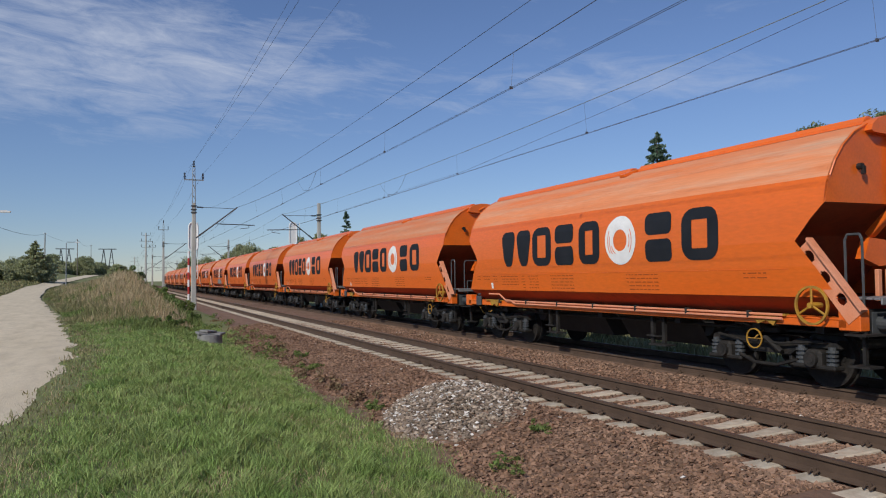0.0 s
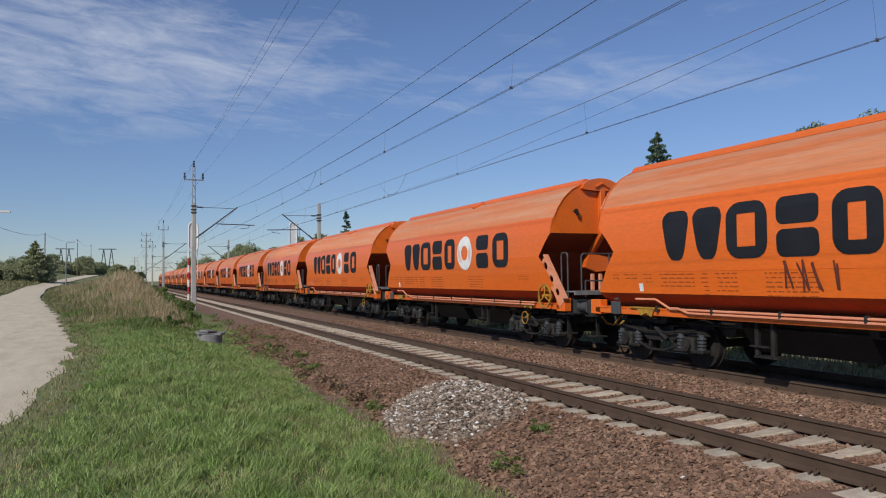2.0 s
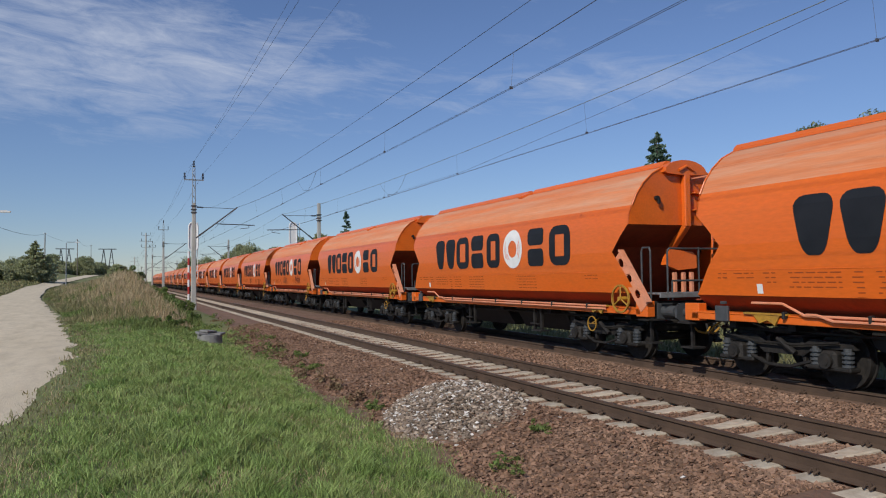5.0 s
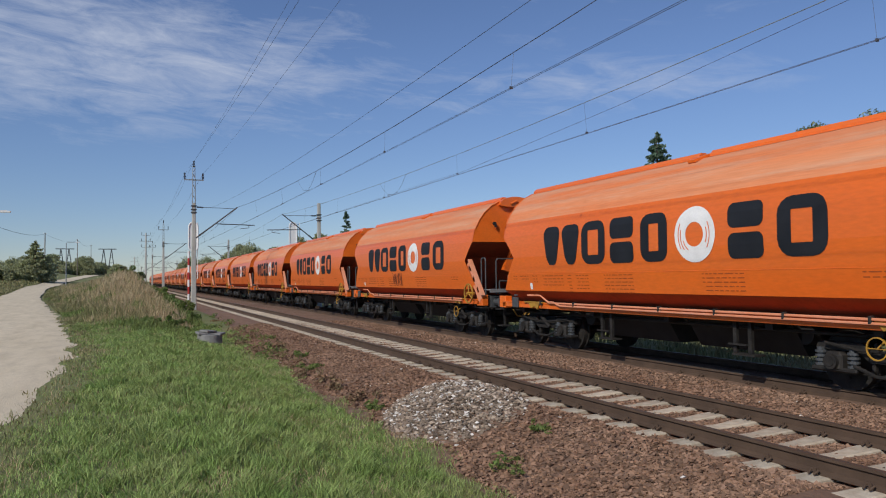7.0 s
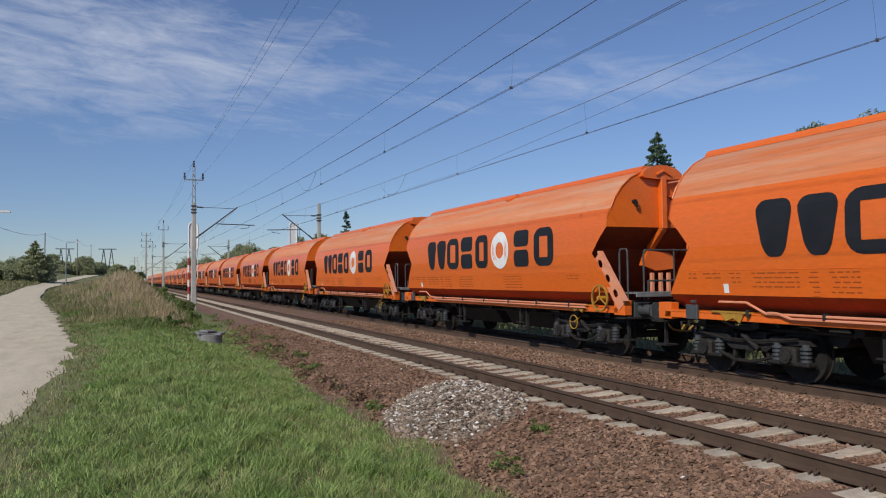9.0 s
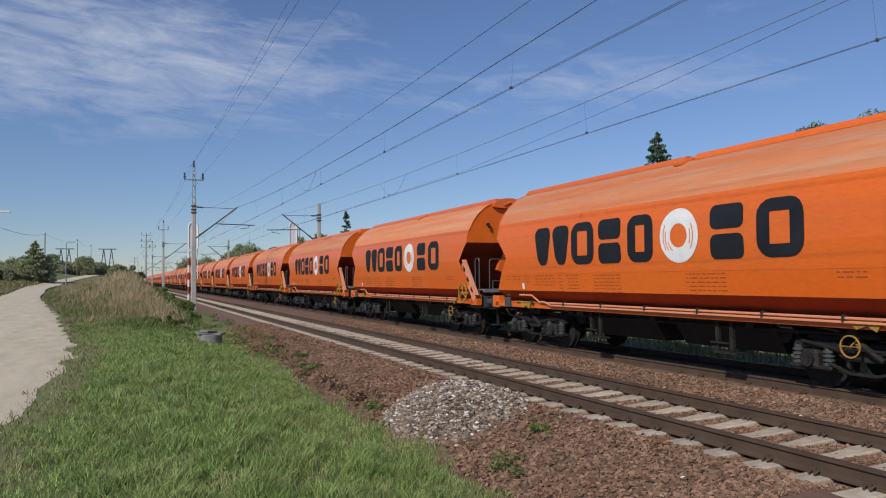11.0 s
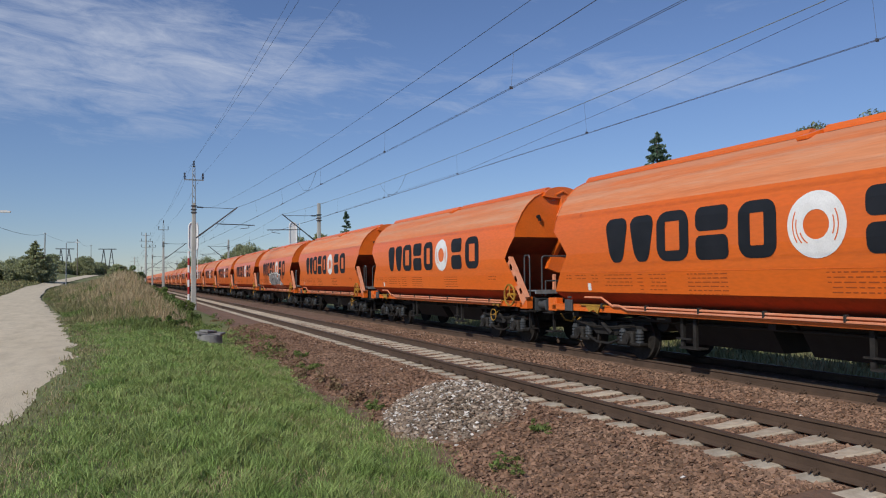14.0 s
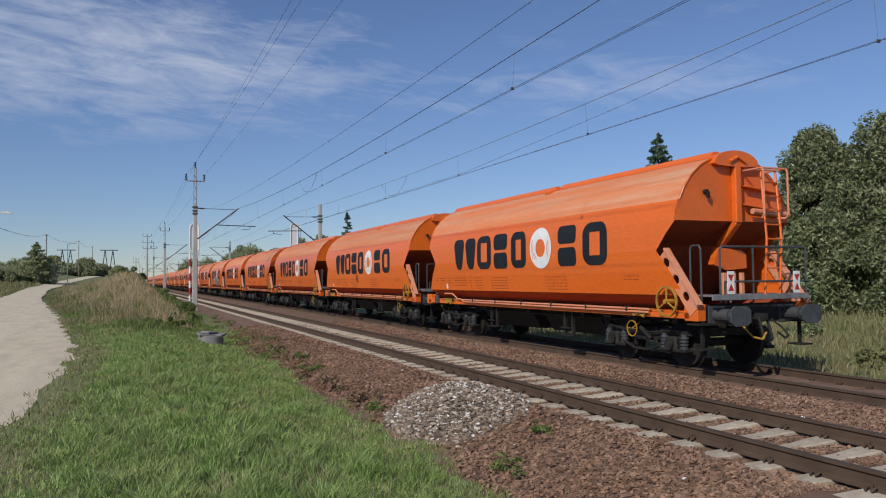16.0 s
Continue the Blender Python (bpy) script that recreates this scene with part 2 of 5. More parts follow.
# ---------------------------------------------------------------- ground
XA, XB, GAUGE = 7.05, 11.023, 1.507          # centre lines of both tracks; between rail centres
PITCH = 0.588                                # sleeper spacing


def sstep(x, a, b):
    t = np.clip((np.asarray(x, float) - a) / (b - a), 0, 1)
    return t * t * (3 - 2 * t)


def wave(x, y):
    return 0.5 * np.sin(0.7 * x + 1.3) * np.sin(0.53 * y + 0.4) + 0.3 * np.sin(1.9 * x - 0.8 * y) + 0.2 * np.sin(3.1 * y + 0.7 * x)


def road_edge(y):
    """x of the road's edge on the railway's side."""
    return np.interp(y, [-60, 0, 9.8, 11.5, 15, 19, 22.4, 25, 31, 41.5, 56, 72, 95, 125, 150, 180, 210, 240, 270], [-1.6, -1.5, -1.32, -1.2, -1.08, -1.08, -1.19, -1.42, -2.0, -3.05, -4.7, -6.5, -8.6, -10.8, -12.0, -11.6, -9.6, -6.5, -2.5])


def gz(x, y):
    """Height of the ground above the rail heads."""
    x, y = np.asarray(x, float), np.asarray(y, float)
    lift = sstep(y, 18, 48)
    left = 0.1 - 0.58 * (1 - 0.75 * lift) * sstep(x, 0.6, 3.4) + 0.03 * wave(x * 1.5, y)
    # the road climbs slowly, the bank beside it more
    climb = np.interp(y, [60, 95, 130, 165, 180, 210, 240, 300], [0, .15, .45, .95, 1.45, 2.5, 3.5, 3.8])
    left = left + climb * sstep(-x, -3.2, 4) + 0.9 * sstep(y, 110, 180) * sstep(-x, 13.5, 20)
    ridge = sstep(y, 30, 98) * (1 - 0.6 * sstep(y, 130, 210))
    foot = road_edge(y) + 0.3
    left = left + 2.3 * ridge * np.clip((x - foot) / np.maximum(1.5, -0.6 - foot), 0, 1) ** 1.9 * (1 - sstep(x, 0.6, 3.6))
    bed = -0.30
    z = left + (bed - left) * sstep(x, 3.9, 5.1)
    right = -0.45 + 0.55 * sstep(x, 16, 30) + 0.06 * wave(x * 0.8, y)
    z = z + (right - z) * sstep(x, 12.9, 14.2)
    return z


def lines(a, b, near, far, step, grow):
    out, v, s = [near], near, step
    while v < b:
        v += s
        s *= grow if v > far else 1
        out.append(v)
    v, s = near, step
    while v > a:
        v -= s
        s *= grow
        out.append(v)
    return np.array(sorted(out))


def sheet(name, xs, ys, zfun, mat):
    X, Y = np.meshgrid(xs, ys)
    Z = zfun(X, Y)
    n, k = len(xs), len(ys)
    i = (np.arange(k - 1)[:, None] * n + np.arange(n - 1)).ravel()
    return soup(name, np.stack([X.ravel(), Y.ravel(), Z.ravel()], 1), np.stack([i, i + 1, i + n + 1, i + n], 1), mat, smooth=True)


ground = sheet("ground", lines(-1500, 2000, 3.0, 16, 0.3, 1.12), lines(-700, 3000, 4.0, 70, 0.5, 1.08), lambda x, y: gz(x, y) - 0.03, SOIL)
tagged(ground, "grassy ground beside the railway, green and dry by turns", "ground", kind="structure")

# road, laid just over the ground
ys = np.concatenate([np.arange(-60, 60, 1.0), np.arange(60, 262, 4.0)])
us = np.linspace(0, 1, 13)
RX = road_edge(ys)[:, None] + 0.12 * np.sin(ys * 1.7)[:, None] + 0.08 * np.sin(ys * 4.1)[:, None] - (1 - us)[None, :] * (5.6 - 1.8 * sstep(ys, 20, 90))[:, None]
RY = np.repeat(ys[:, None], 13, 1)
RZ = gz(RX, RY) + 0.12 * sstep(RY, 30, 90) - 0.004 - 0.03 * (us[None, :] > 0.99)
i = (np.arange(len(ys) - 1)[:, None] * 13 + np.arange(12)).ravel()
road = soup("road", np.stack([RX.ravel(), RY.ravel(), RZ.ravel()], 1), np.stack([i, i + 1, i + 14, i + 13], 1), ROADMAT, smooth=True)
tagged(road, "pale worn gravel road with crumbling edge", "road", kind="structure")


# ballast bed: crest under the sleepers, slope to the ditch
def bedz(x, y):
    top = -0.215 + 0.012 * wave(x * 5, y * 4) + 0.055 * sstep(x, 8.2, 8.8) + 0.045 * sstep(x, 5.0, 5.5) * (1 - sstep(x, 5.75, 6.1))
    a = top + (-0.50 + 0.30 * sstep(y, 18, 48) - top) * (1 - sstep(x, 3.75, 5.35))
    return a + (-0.50 - a) * sstep(x, 12.7, 13.9)


bx = np.concatenate([np.arange(3.5, 13.95, 0.16)])
by = np.concatenate([np.arange(-80, 2, 2.0), np.arange(2, 30, 0.25), np.arange(30, 120, 1.5), np.arange(120, 900, 20)])
bed = sheet("ballast_bed", bx, by, bedz, BALLAST)
tagged(bed, "brown crushed-stone ballast bed under both tracks", "ballast", kind="structure")


# ---------------------------------------------------------------- tracks
RAIL = [(-0.0362, 0.0), (0.0362, 0.0), (0.0362, -0.030), (0.010, -0.045), (0.008, -0.135), (0.075, -0.158), (0.075, -0.172), (-0.075, -0.172), (-0.075, -0.158), (-0.008, -0.135), (-0.010, -0.045), (-0.0362, -0.030)]


def rail_mesh():
    bm = bmesh.new()
    cuts = [-120, 0, 20, 60, 200, 900]
    rows = [[bm.verts.new((x, y, z)) for x, z in RAIL] for y in cuts]
    for p, q in zip(rows, rows[1:]):
        for i in range(len(RAIL)):
            j = (i + 1) % len(RAIL)
            f = bm.faces.new((p[i], p[j], q[j], q[i]))
            f.material_index = 1 if i == 0 else 0
    bm.faces.new(rows[0]), bm.faces.new(rows[-1][::-1])
    bmesh.ops.recalc_face_normals(bm, faces=list(bm.faces))
    return bm


def sleeper_bm():
    """Concrete sleeper 2.5 m long with a lowered middle, rounded top edges."""
    bm = bmesh.new()
    rows = []
    for x, w, top in ((-1.25, .13, -.205), (-1.2, .14, -.178), (-.62, .14, -.170), (-.45, .13, -.178), (-.2, .11, -.198), (.2, .11, -.198), (.45, .13, -.178), (.62, .14, -.170), (1.2, .14, -.178), (1.25, .13, -.205)):
        rows.append([bm.verts.new((x, y, z)) for y, z in ((-w - .02, -.36), (-w, top - .015), (-w + .02, top), (w - .02, top), (w, top - .015), (w + .02, -.36))])
    for p, q in zip(rows, rows[1:]):
        for i in range(5):
            bm.faces.new((p[i], p[i + 1], q[i + 1], q[i]))
    bm.faces.new(rows[0]), bm.faces.new(rows[-1][::-1])
    bmesh.ops.recalc_face_normals(bm, faces=list(bm.faces))
    return bm


def clip_bm():
    """Spring clip with its bolt on the rail foot."""
    bm = bmesh.new()
    path(bm, [(-.05, -.03, 0), (.0, -.045, .035), (.035, 0, .045), (.0, .045, .035), (-.05, .03, 0)], .011, 5)
    rod(bm, (0, 0, -.01), (0, 0, .06), .016, 6)
    return bm


def build_track(name, x, label, first, count, clips, concrete):
    track = tagged(new(name), label, "railway track", kind="structure")
    track.location = (x, 0, 0)
    for s in (-1, 1):
        r = part("rail", rail_mesh(), RUST, track)
        r.data.materials.append(RAILTOP)
        r.location.x = s * GAUGE / 2
    one = part("sleeper", sleeper_bm(), concrete, track)
    one.location.y = first
    clip = None
    for k in range(count):
        y = first + PITCH * k
        ob = one
        if k:
            ob = new("sleeper", one.data)
            ob.parent = track
        ob.location = (0.012 * math.sin(k * 7.3), y, 0.004 * math.sin(k * 3.1))
        ob.rotation_euler.z = 0.006 * math.sin(k * 5.7)
        if clips[0] <= y <= clips[1]:
            for s in (-1, 1):
                for side in (-1, 1):
                    if clip is None:
                        clip = part("clip", clip_bm(), RUST, ob)
                        c = clip
                    else:
                        c = new("clip", clip.data)
                        c.parent = ob
                    c.location = (s * GAUGE / 2 + side * .10, 0, -.155)
                    c.rotation_euler.z = 0 if side < 0 else math.pi
    return track


# a sleeper lies at y = 9.439 + n * PITCH
track_near = build_track("track_near", XA, "empty railway track of rusty rails on concrete sleepers", 9.439 - 12 * PITCH, 170, (4, 16), CONCRETE)
track_far = build_track("track_far", XB, "railway track under the passing freight train", 9.5 - 12 * PITCH, 80, (5, 12), STAINED)
bm = bmesh.new()
for x, start, stop in ((XA, 9.439 + 158 * PITCH, 420), (XB, 9.5 + 68 * PITCH, 420)):
    y = start
    while y < stop:
        box(bm, (x, y, -.24), (2.5, .27, .14))
        y += PITCH
far_sleepers = part("sleeper", bm, CONCRETE, track_near, "row of distant concrete sleepers")
tagged(far_sleepers, kind="stuff")
far_sleepers.location.x = -XA


# ---------------------------------------------------------------- loose stones
def stones(name, pts, size, mat, parent, seed, flat=0.7):
    """Angular stones: jittered octahedra cut flat, one island each."""
    g = np.random.default_rng(seed)
    n = len(pts)
    base = np.array([(1, 1, .6), (-1, 1, .7), (-1, -1, .6), (1, -1, .7), (.7, .8, -.6), (-.8, .7, -.7), (-.7, -.8, -.6), (.8, -.7, -.7)])
    quad = np.array([(0, 1, 2, 3), (7, 6, 5, 4), (0, 4, 5, 1), (1, 5, 6, 2), (2, 6, 7, 3), (3, 7, 4, 0)])
    v = base[None] * (1 + g.uniform(-.38, .38, (n, 8, 3)))
    s = size * g.uniform(.45, 1.15, (n, 1, 1)) * np.stack([g.uniform(.7, 1.3, n), g.uniform(.6, 1.1, n), g.uniform(.5, 1, n) * flat], 1)[:, None, :]
    v = v * s * .5
    for ax in (0, 1, 2):
        a = g.uniform(-.6, .6, n) if ax < 2 else g.uniform(0, 6.28, n)
        c, d = np.cos(a)[:, None], np.sin(a)[:, None]
        p, q = [(1, 2), (0, 2), (0, 1)][ax]
        vp, vq = v[:, :, p] * c - v[:, :, q] * d, v[:, :, p] * d + v[:, :, q] * c
        v[:, :, p], v[:, :, q] = vp, vq
    v = v + pts[:, None, :]
    f = (quad[None] + 8 * np.arange(n)[:, None, None]).reshape(-1, 4)
    ob = soup(name, v.reshape(-1, 3), f, mat, parent)
    tagged(ob, kind="stuff")
    return ob


def scatter(n, x0, x1, y0, y1, power=1.0, seed=1):
    g = np.random.default_rng(seed)
    return g.uniform(x0, x1, n), y0 + (y1 - y0) * g.uniform(0, 1, n) ** power


x, y = scatter(98000, 3.62, 9.95, 5.0, 34, 1.75, 3)
on_sleeper = (np.abs(x - XA) < 1.27) & (np.abs(((y - 9.439) / PITCH + .5) % 1 - .5) * PITCH < .15)
on_rail = (np.abs(np.abs(x - XA) - GAUGE / 2) < .1)
on_sleeper &= ~((x < XA - 1.02 - .05 * np.sin(9 * y)) | (np.random.default_rng(9).uniform(0, 1, len(x)) < .12))
edge = x > 3.72 + .22 * np.sin(y * 1.1) * np.sin(y * .43 + 1) + .1 * np.sin(y * 3.7)
keep = ~on_sleeper & ~on_rail & edge
# the lane between the tracks' sleepers stays level with the bed
x, y = x[keep], y[keep]
crib = np.abs(x - XA) < 1.25
outer_end = (x > XA - 1.42) & (x < XA - .9)
z = bedz(x, y) + rng.uniform(-.012, .022, len(x)) + np.where(crib, -.012, 0.0) 
stones("stone", np.stack([x, y, z], 1), 0.052, STONE, bed, 11)


# heap of pale limestone spilled on the ballast slope
def heapz(x, y):
    r = ((x - 4.85) / 1.25) ** 2 + ((y - 10.95 - 0.35 * (x - 4.85)) / 1.75) ** 2
    return 0.20 * np.clip(1 - r, 0, 1) ** 0.7, r


x, y = scatter(17000, 3.4, 6.3, 8.2, 13.8, 1.0, 5)
h, r = heapz(x, y)
r = r + 0.10 * np.sin(5 * x) * np.sin(4 * y) + .05 * np.sin(11 * y)
keep = (r < 1.0) & (x < 5.92) & ((r < .82) | (np.random.default_rng(2).uniform(0, 1, len(x)) < .45))
x, y, h = x[keep], y[keep], h[keep]
heap = tagged(new("gravel_heap"), "heap of pale limestone gravel spilled on the ballast slope", "gravel")
heap.location = (4.85, 10.95, -0.42)
s = stones("gravel_stone", np.stack([x - 4.85, y - 10.95, bedz(x, y) + h * rng.uniform(.75, 1.05, len(x)) + .42], 1), 0.056, PALESTONE, heap, 13)
pick = np.random.default_rng(8).uniform(0, 1, len(x)) < .055
stones("white_stone", np.stack([x[pick] - 4.85, y[pick] - 10.95, bedz(x, y)[pick] + h[pick] + .43], 1), 0.052, LIMESTONE, heap, 15)
hx = np.linspace(-1.3, 1.1, 20)
hy = np.linspace(-1.9, 1.9, 26)
HX, HY = np.meshgrid(hx, hy)
hh = heapz(HX + 4.85, HY + 10.95)[0]
i = (np.arange(25)[:, None] * 20 + np.arange(19)).ravel()
soup("core", np.stack([HX.ravel(), HY.ravel(), (bedz(HX + 4.85, HY + 10.95) + .42 + hh * .8 - .03 * (hh <= 0)).ravel()], 1), np.stack([i, i + 1, i + 21, i + 20], 1), BALLAST, heap, True)
x, y = scatter(110, 3.9, 9.7, 5.5, 26, 1.5, 77)
pick = ~((np.abs(x - XA) < 1.3))
stones("pale_stone", np.stack([x[pick], y[pick], bedz(x, y)[pick] + .015], 1), 0.045, LIMESTONE, bed, 17)


# ---------------------------------------------------------------- hopper wagon
# Own space: y = 0 at the rear buffer faces, y = LEN at the front ones, z = 0 on the rail heads.
LEN = 14.45
# half section of the tank: x, z, y of its end edge from the buffers
SECTION = [(0.84, 1.13, 0.72), (1.355, 1.43, 0.93), (1.422, 1.90, 1.26), (1.452, 2.30, 1.59), (1.452, 2.62, 1.30), (1.445, 2.86, 1.04), (1.40, 3.10, 1.02), (1.34, 3.26, 1.02),
           (1.22, 3.50, 1.02), (1.04, 3.74, 1.02), (0.80, 3.95, 1.02), (0.52, 4.09, 1.02), (0.22, 4.155, 1.02), (0.0, 4.165, 1.02)]
FRONT_CUT = 0.06                              # the front end sits this much nearer its buffers


def shell(points):
    """Both side skins along the wagon for a run of the half section."""
    bm = bmesh.new()
    for s in (-1, 1):
        rows = []
        for x, z, e in points:
            y0, y1 = e, LEN - e + FRONT_CUT
            rows.append([bm.verts.new((s * x, y0 + (y1 - y0) * u, z)) for u in (0, .06, .5, .94, 1)])
        for p, q in zip(rows, rows[1:]):
            for i in range(4):
                bm.faces.new((p[i], p[i + 1], q[i + 1], q[i]) if s > 0 else (p[i + 1], p[i], q[i], q[i + 1]))
    bmesh.ops.remove_doubles(bm, verts=list(bm.verts), dist=.0005)
    return bm


def side_x(z):
    zs, xs = [p[1] for p in SECTION[:8]], [p[0] for p in SECTION[:8]]
    return float(np.interp(z, zs, xs))


def decal(bm, outline, lift=0.006):
    """A thin painted patch on the side that faces the road, from y, z points; cut in strips so that it follows the skin."""
    vs = [bm.verts.new((-side_x(z) - lift, y, z)) for y, z in outline]
    return bm.faces.new(vs)


def stroke(bm, pts, w, lift=0.006):
    """A painted line of width w through y, z points."""
    for (y0, z0), (y1, z1) in zip(pts, pts[1:]):
        d = Vector((y1 - y0, z1 - z0))
        n = Vector((-d.y, d.x)).normalized() * w / 2
        decal(bm, [(y0 + n.x, z0 + n.y), (y1 + n.x, z1 + n.y), (y1 - n.x, z1 - n.y), (y0 - n.x, z0 - n.y)], lift)


def ring_mark(bm, cy, cz, ry, rz, k, n=36, lift=0.006):
    """A flat ring painted on the side; k: inner radius over outer."""
    loops = []
    for f in (1.0, 1 - (1 - k) * .25, 1 - (1 - k) * .5, 1 - (1 - k) * .75, k):
        row = []
        for i in range(n):
            a = 2 * math.pi * i / n
            y, z = cy + ry * f * math.cos(a), cz + rz * f * math.sin(a)
            row.append(bm.verts.new((-side_x(z) - lift, y, z)))
        loops.append(row)
    for p, q in zip(loops, loops[1:]):
        for i in range(n):
            j = (i + 1) % n
            bm.faces.new((p[i], p[j], q[j], q[i]))


def block_mark(bm, y0, y1, z0, z1, hole=0.0):
    """A rounded block, or a rounded ring where hole is its bar's width."""
    def outline(a, b, c, d, r):
        pts = []
        for cy, cz, t0 in ((b - r, d - r, 0), (a + r, d - r, 90), (a + r, c + r, 180), (b - r, c + r, 270)):
            for k in range(5):
                t = radians(t0 + 22.5 * k)
                pts.append((cy + r * math.cos(t), cz + r * math.sin(t)))
        return pts
    r = 0.30 * min(y1 - y0, z1 - z0)
    o = outline(y0, y1, z0, z1, r)
    if not hole:
        bm.faces.new([bm.verts.new((0, y, z)) for y, z in o])
        for z in (2.30, 2.62, 2.86):
            bmesh.ops.bisect_plane(bm, geom=list(bm.verts) + list(bm.edges) + list(bm.faces), plane_co=(0, 0, z), plane_no=(0, 0, 1))
        for v in bm.verts:
            v.co.x = -side_x(v.co.z) - .008
        return
    w = hole
    q = outline(y0 + w, y1 - w, z0 + w * .8, z1 - w * .8, max(.02, r - w))
    A = [bm.verts.new((-side_x(z) - .008, y, z)) for y, z in o]
    B = [bm.verts.new((-side_x(z) - .008, y, z)) for y, z in q]
    for i in range(len(A)):
        j = (i + 1) % len(A)
        bm.faces.new((A[i], A[j], B[j], B[i]))


def handwheel_bm(c, r):
    bm = bmesh.new()
    ring(bm, c, r, r - .035, 0, .035, 24)
    for k in range(3):
        a = radians(90 + 120 * k)
        rod(bm, c, (c[0], c[1] + (r - .02) * math.cos(a), c[2] + (r - .02) * math.sin(a)), .018, 5)
    rod(bm, (c[0] - .05, c[1], c[2]), (c[0] + .2, c[1], c[2]), .045, 8)
    return bm


def wheel_bm(s):
    """One wheel about x: flange, tread, plate, hub and two balance holes."""
    bm = bmesh.new()
    for x0, x1, r in ((-s * .075, -s * .045, .49), (-s * .045, s * .065, .46), (s * .065, s * .07, .40)):
        rod(bm, (min(x0, x1), 0, 0), (max(x0, x1), 0, 0), r, 32)
    rod(bm, (-.09, 0, 0), (.09, 0, 0), .13, 12)
    for k in (1, -1):
        rod(bm, (s * .06, .28 * k, 0), (s * .085, .28 * k, 0), .035, 8)
    return bm


WHEEL_R = 0.46
AXLES = (-0.93, 0.93)


def build_bogie(wagon, y):
    """Two-axle bogie: cast frame, axle boxes with coil springs, brake rigging."""
    bm = bmesh.new()
    for s in (-1, 1):
        prism(bm, [(-1.32, .64), (-1.28, .73), (-.55, .76), (-.38, .66), (.38, .66), (.55, .76), (1.28, .73), (1.32, .64), (.60, .62), (.40, .48), (-.40, .48), (-.60, .62)], 0, s * 1.0 - .05, s * 1.0 + .05)
    box(bm, (0, 0, .62), (1.9, .5, .26), bevel=.03)
    for e in (-1, 1):
        box(bm, (0, e * 1.22, .68), (2.0, .09, .14))
    bogie = part("bogie", bm, BOGIE, wagon, "grimy two-axle bogie frame")
    bogie.location = (0, y, 0)
    for s in (-1, 1):
        for a in AXLES:
            bm = bmesh.new()
            box(bm, (s * 1.06, a, .46), (.26, .30, .30), bevel=.05)
            rod(bm, (s * 1.16, a, .46), (s * 1.24, a, .46), .115, 14)
            rod(bm, (s * 1.235, a, .46), (s * 1.25, a, .46), .07, 10)
            box(bm, (s * 1.05, a, .34), (.24, .78, .07), bevel=.02)
            part("axle_box", bm, BOGIE, bogie)
            for e in (-1, 1):
                bm = bmesh.new()
                for k in range(4):
                    rod(bm, (s * 1.07, a + e * .28, .38 + .065 * k), (s * 1.07, a + e * .28, .415 + .065 * k), .088, 12)
                rod(bm, (s * 1.07, a + e * .28, .36), (s * 1.07, a + e * .28, .66), .06, 8)
                part("spring", bm, DARKSTEEL, bogie)
        bm = bmesh.new()
        path(bm, [(s * 1.13, -.62, .42), (s * 1.13, -.2, .30), (s * 1.13, .25, .30), (s * 1.13, .6, .42)], .028, 6)
        part("brake_rod", bm, BOGIE, bogie)
        bm = bmesh.new()
        path(bm, [(s * 1.12, -1.1, .74), (s * 1.14, -.3, .66), (s * 1.14, .5, .66), (s * 1.12, 1.1, .74)], .02, 6)
        part("pull_rod", bm, BOGIE, bogie)
    for s in (-1, 1):
        for e in (-1, 1):
            bm = bmesh.new()      # brake hanger with its shoe
            box(bm, (s * .98, e * .36, .52), (.08, .06, .5), Euler((radians(8 * e), 0, 0)).to_matrix(), .01)
            box(bm, (s * .80, e * .42, .46), (.14, .07, .34), bevel=.01)
            part("brake_hanger", bm, BOGIE, bogie)
        bm = bmesh.new()          # side bearer and damper
        box(bm, (s * .95, 0, .86), (.26, .42, .10), bevel=.02)
        rod(bm, (s * 1.12, -.3, .52), (s * 1.12, .05, .74), .045, 8)
        part("side_bearer", bm, BOGIE, bogie)
    for a in AXLES:
        bm = bmesh.new()
        rod(bm, (-1.0, 0, 0), (1.0, 0, 0), .085, 10)
        w = part("wheelset", bm, BOGIE, wagon, "dark worn steel wheels on an axle")
        w.location = (0, y + a, WHEEL_R)
        for s in (-1, 1):
            part("wheel", wheel_bm(s), BOGIE, w).location.x = s * .75
    return bogie


# plain marks that stand for the maker's sign, rear to front: y from, y to, z from, z to, bar width (0: a solid bar), width lost at the foot
MARKS = ((3.20, 4.14, 2.06, 3.02, .27, 0), (4.42, 5.20, 2.59, 3.02, 0, 0), (4.42, 5.20, 2.06, 2.50, 0, 0), (6.76, 7.57, 2.06, 3.02, .26, 0), (7.80, 8.60, 2.58, 3.02, 0, 0), (7.80, 8.60, 2.06, 2.50, 0, 0),
         (8.78, 9.68, 2.06, 3.02, .25, 0), (9.74, 10.55, 2.07, 3.00, 0, .48), (10.57, 11.38, 2.07, 3.00, 0, .48))


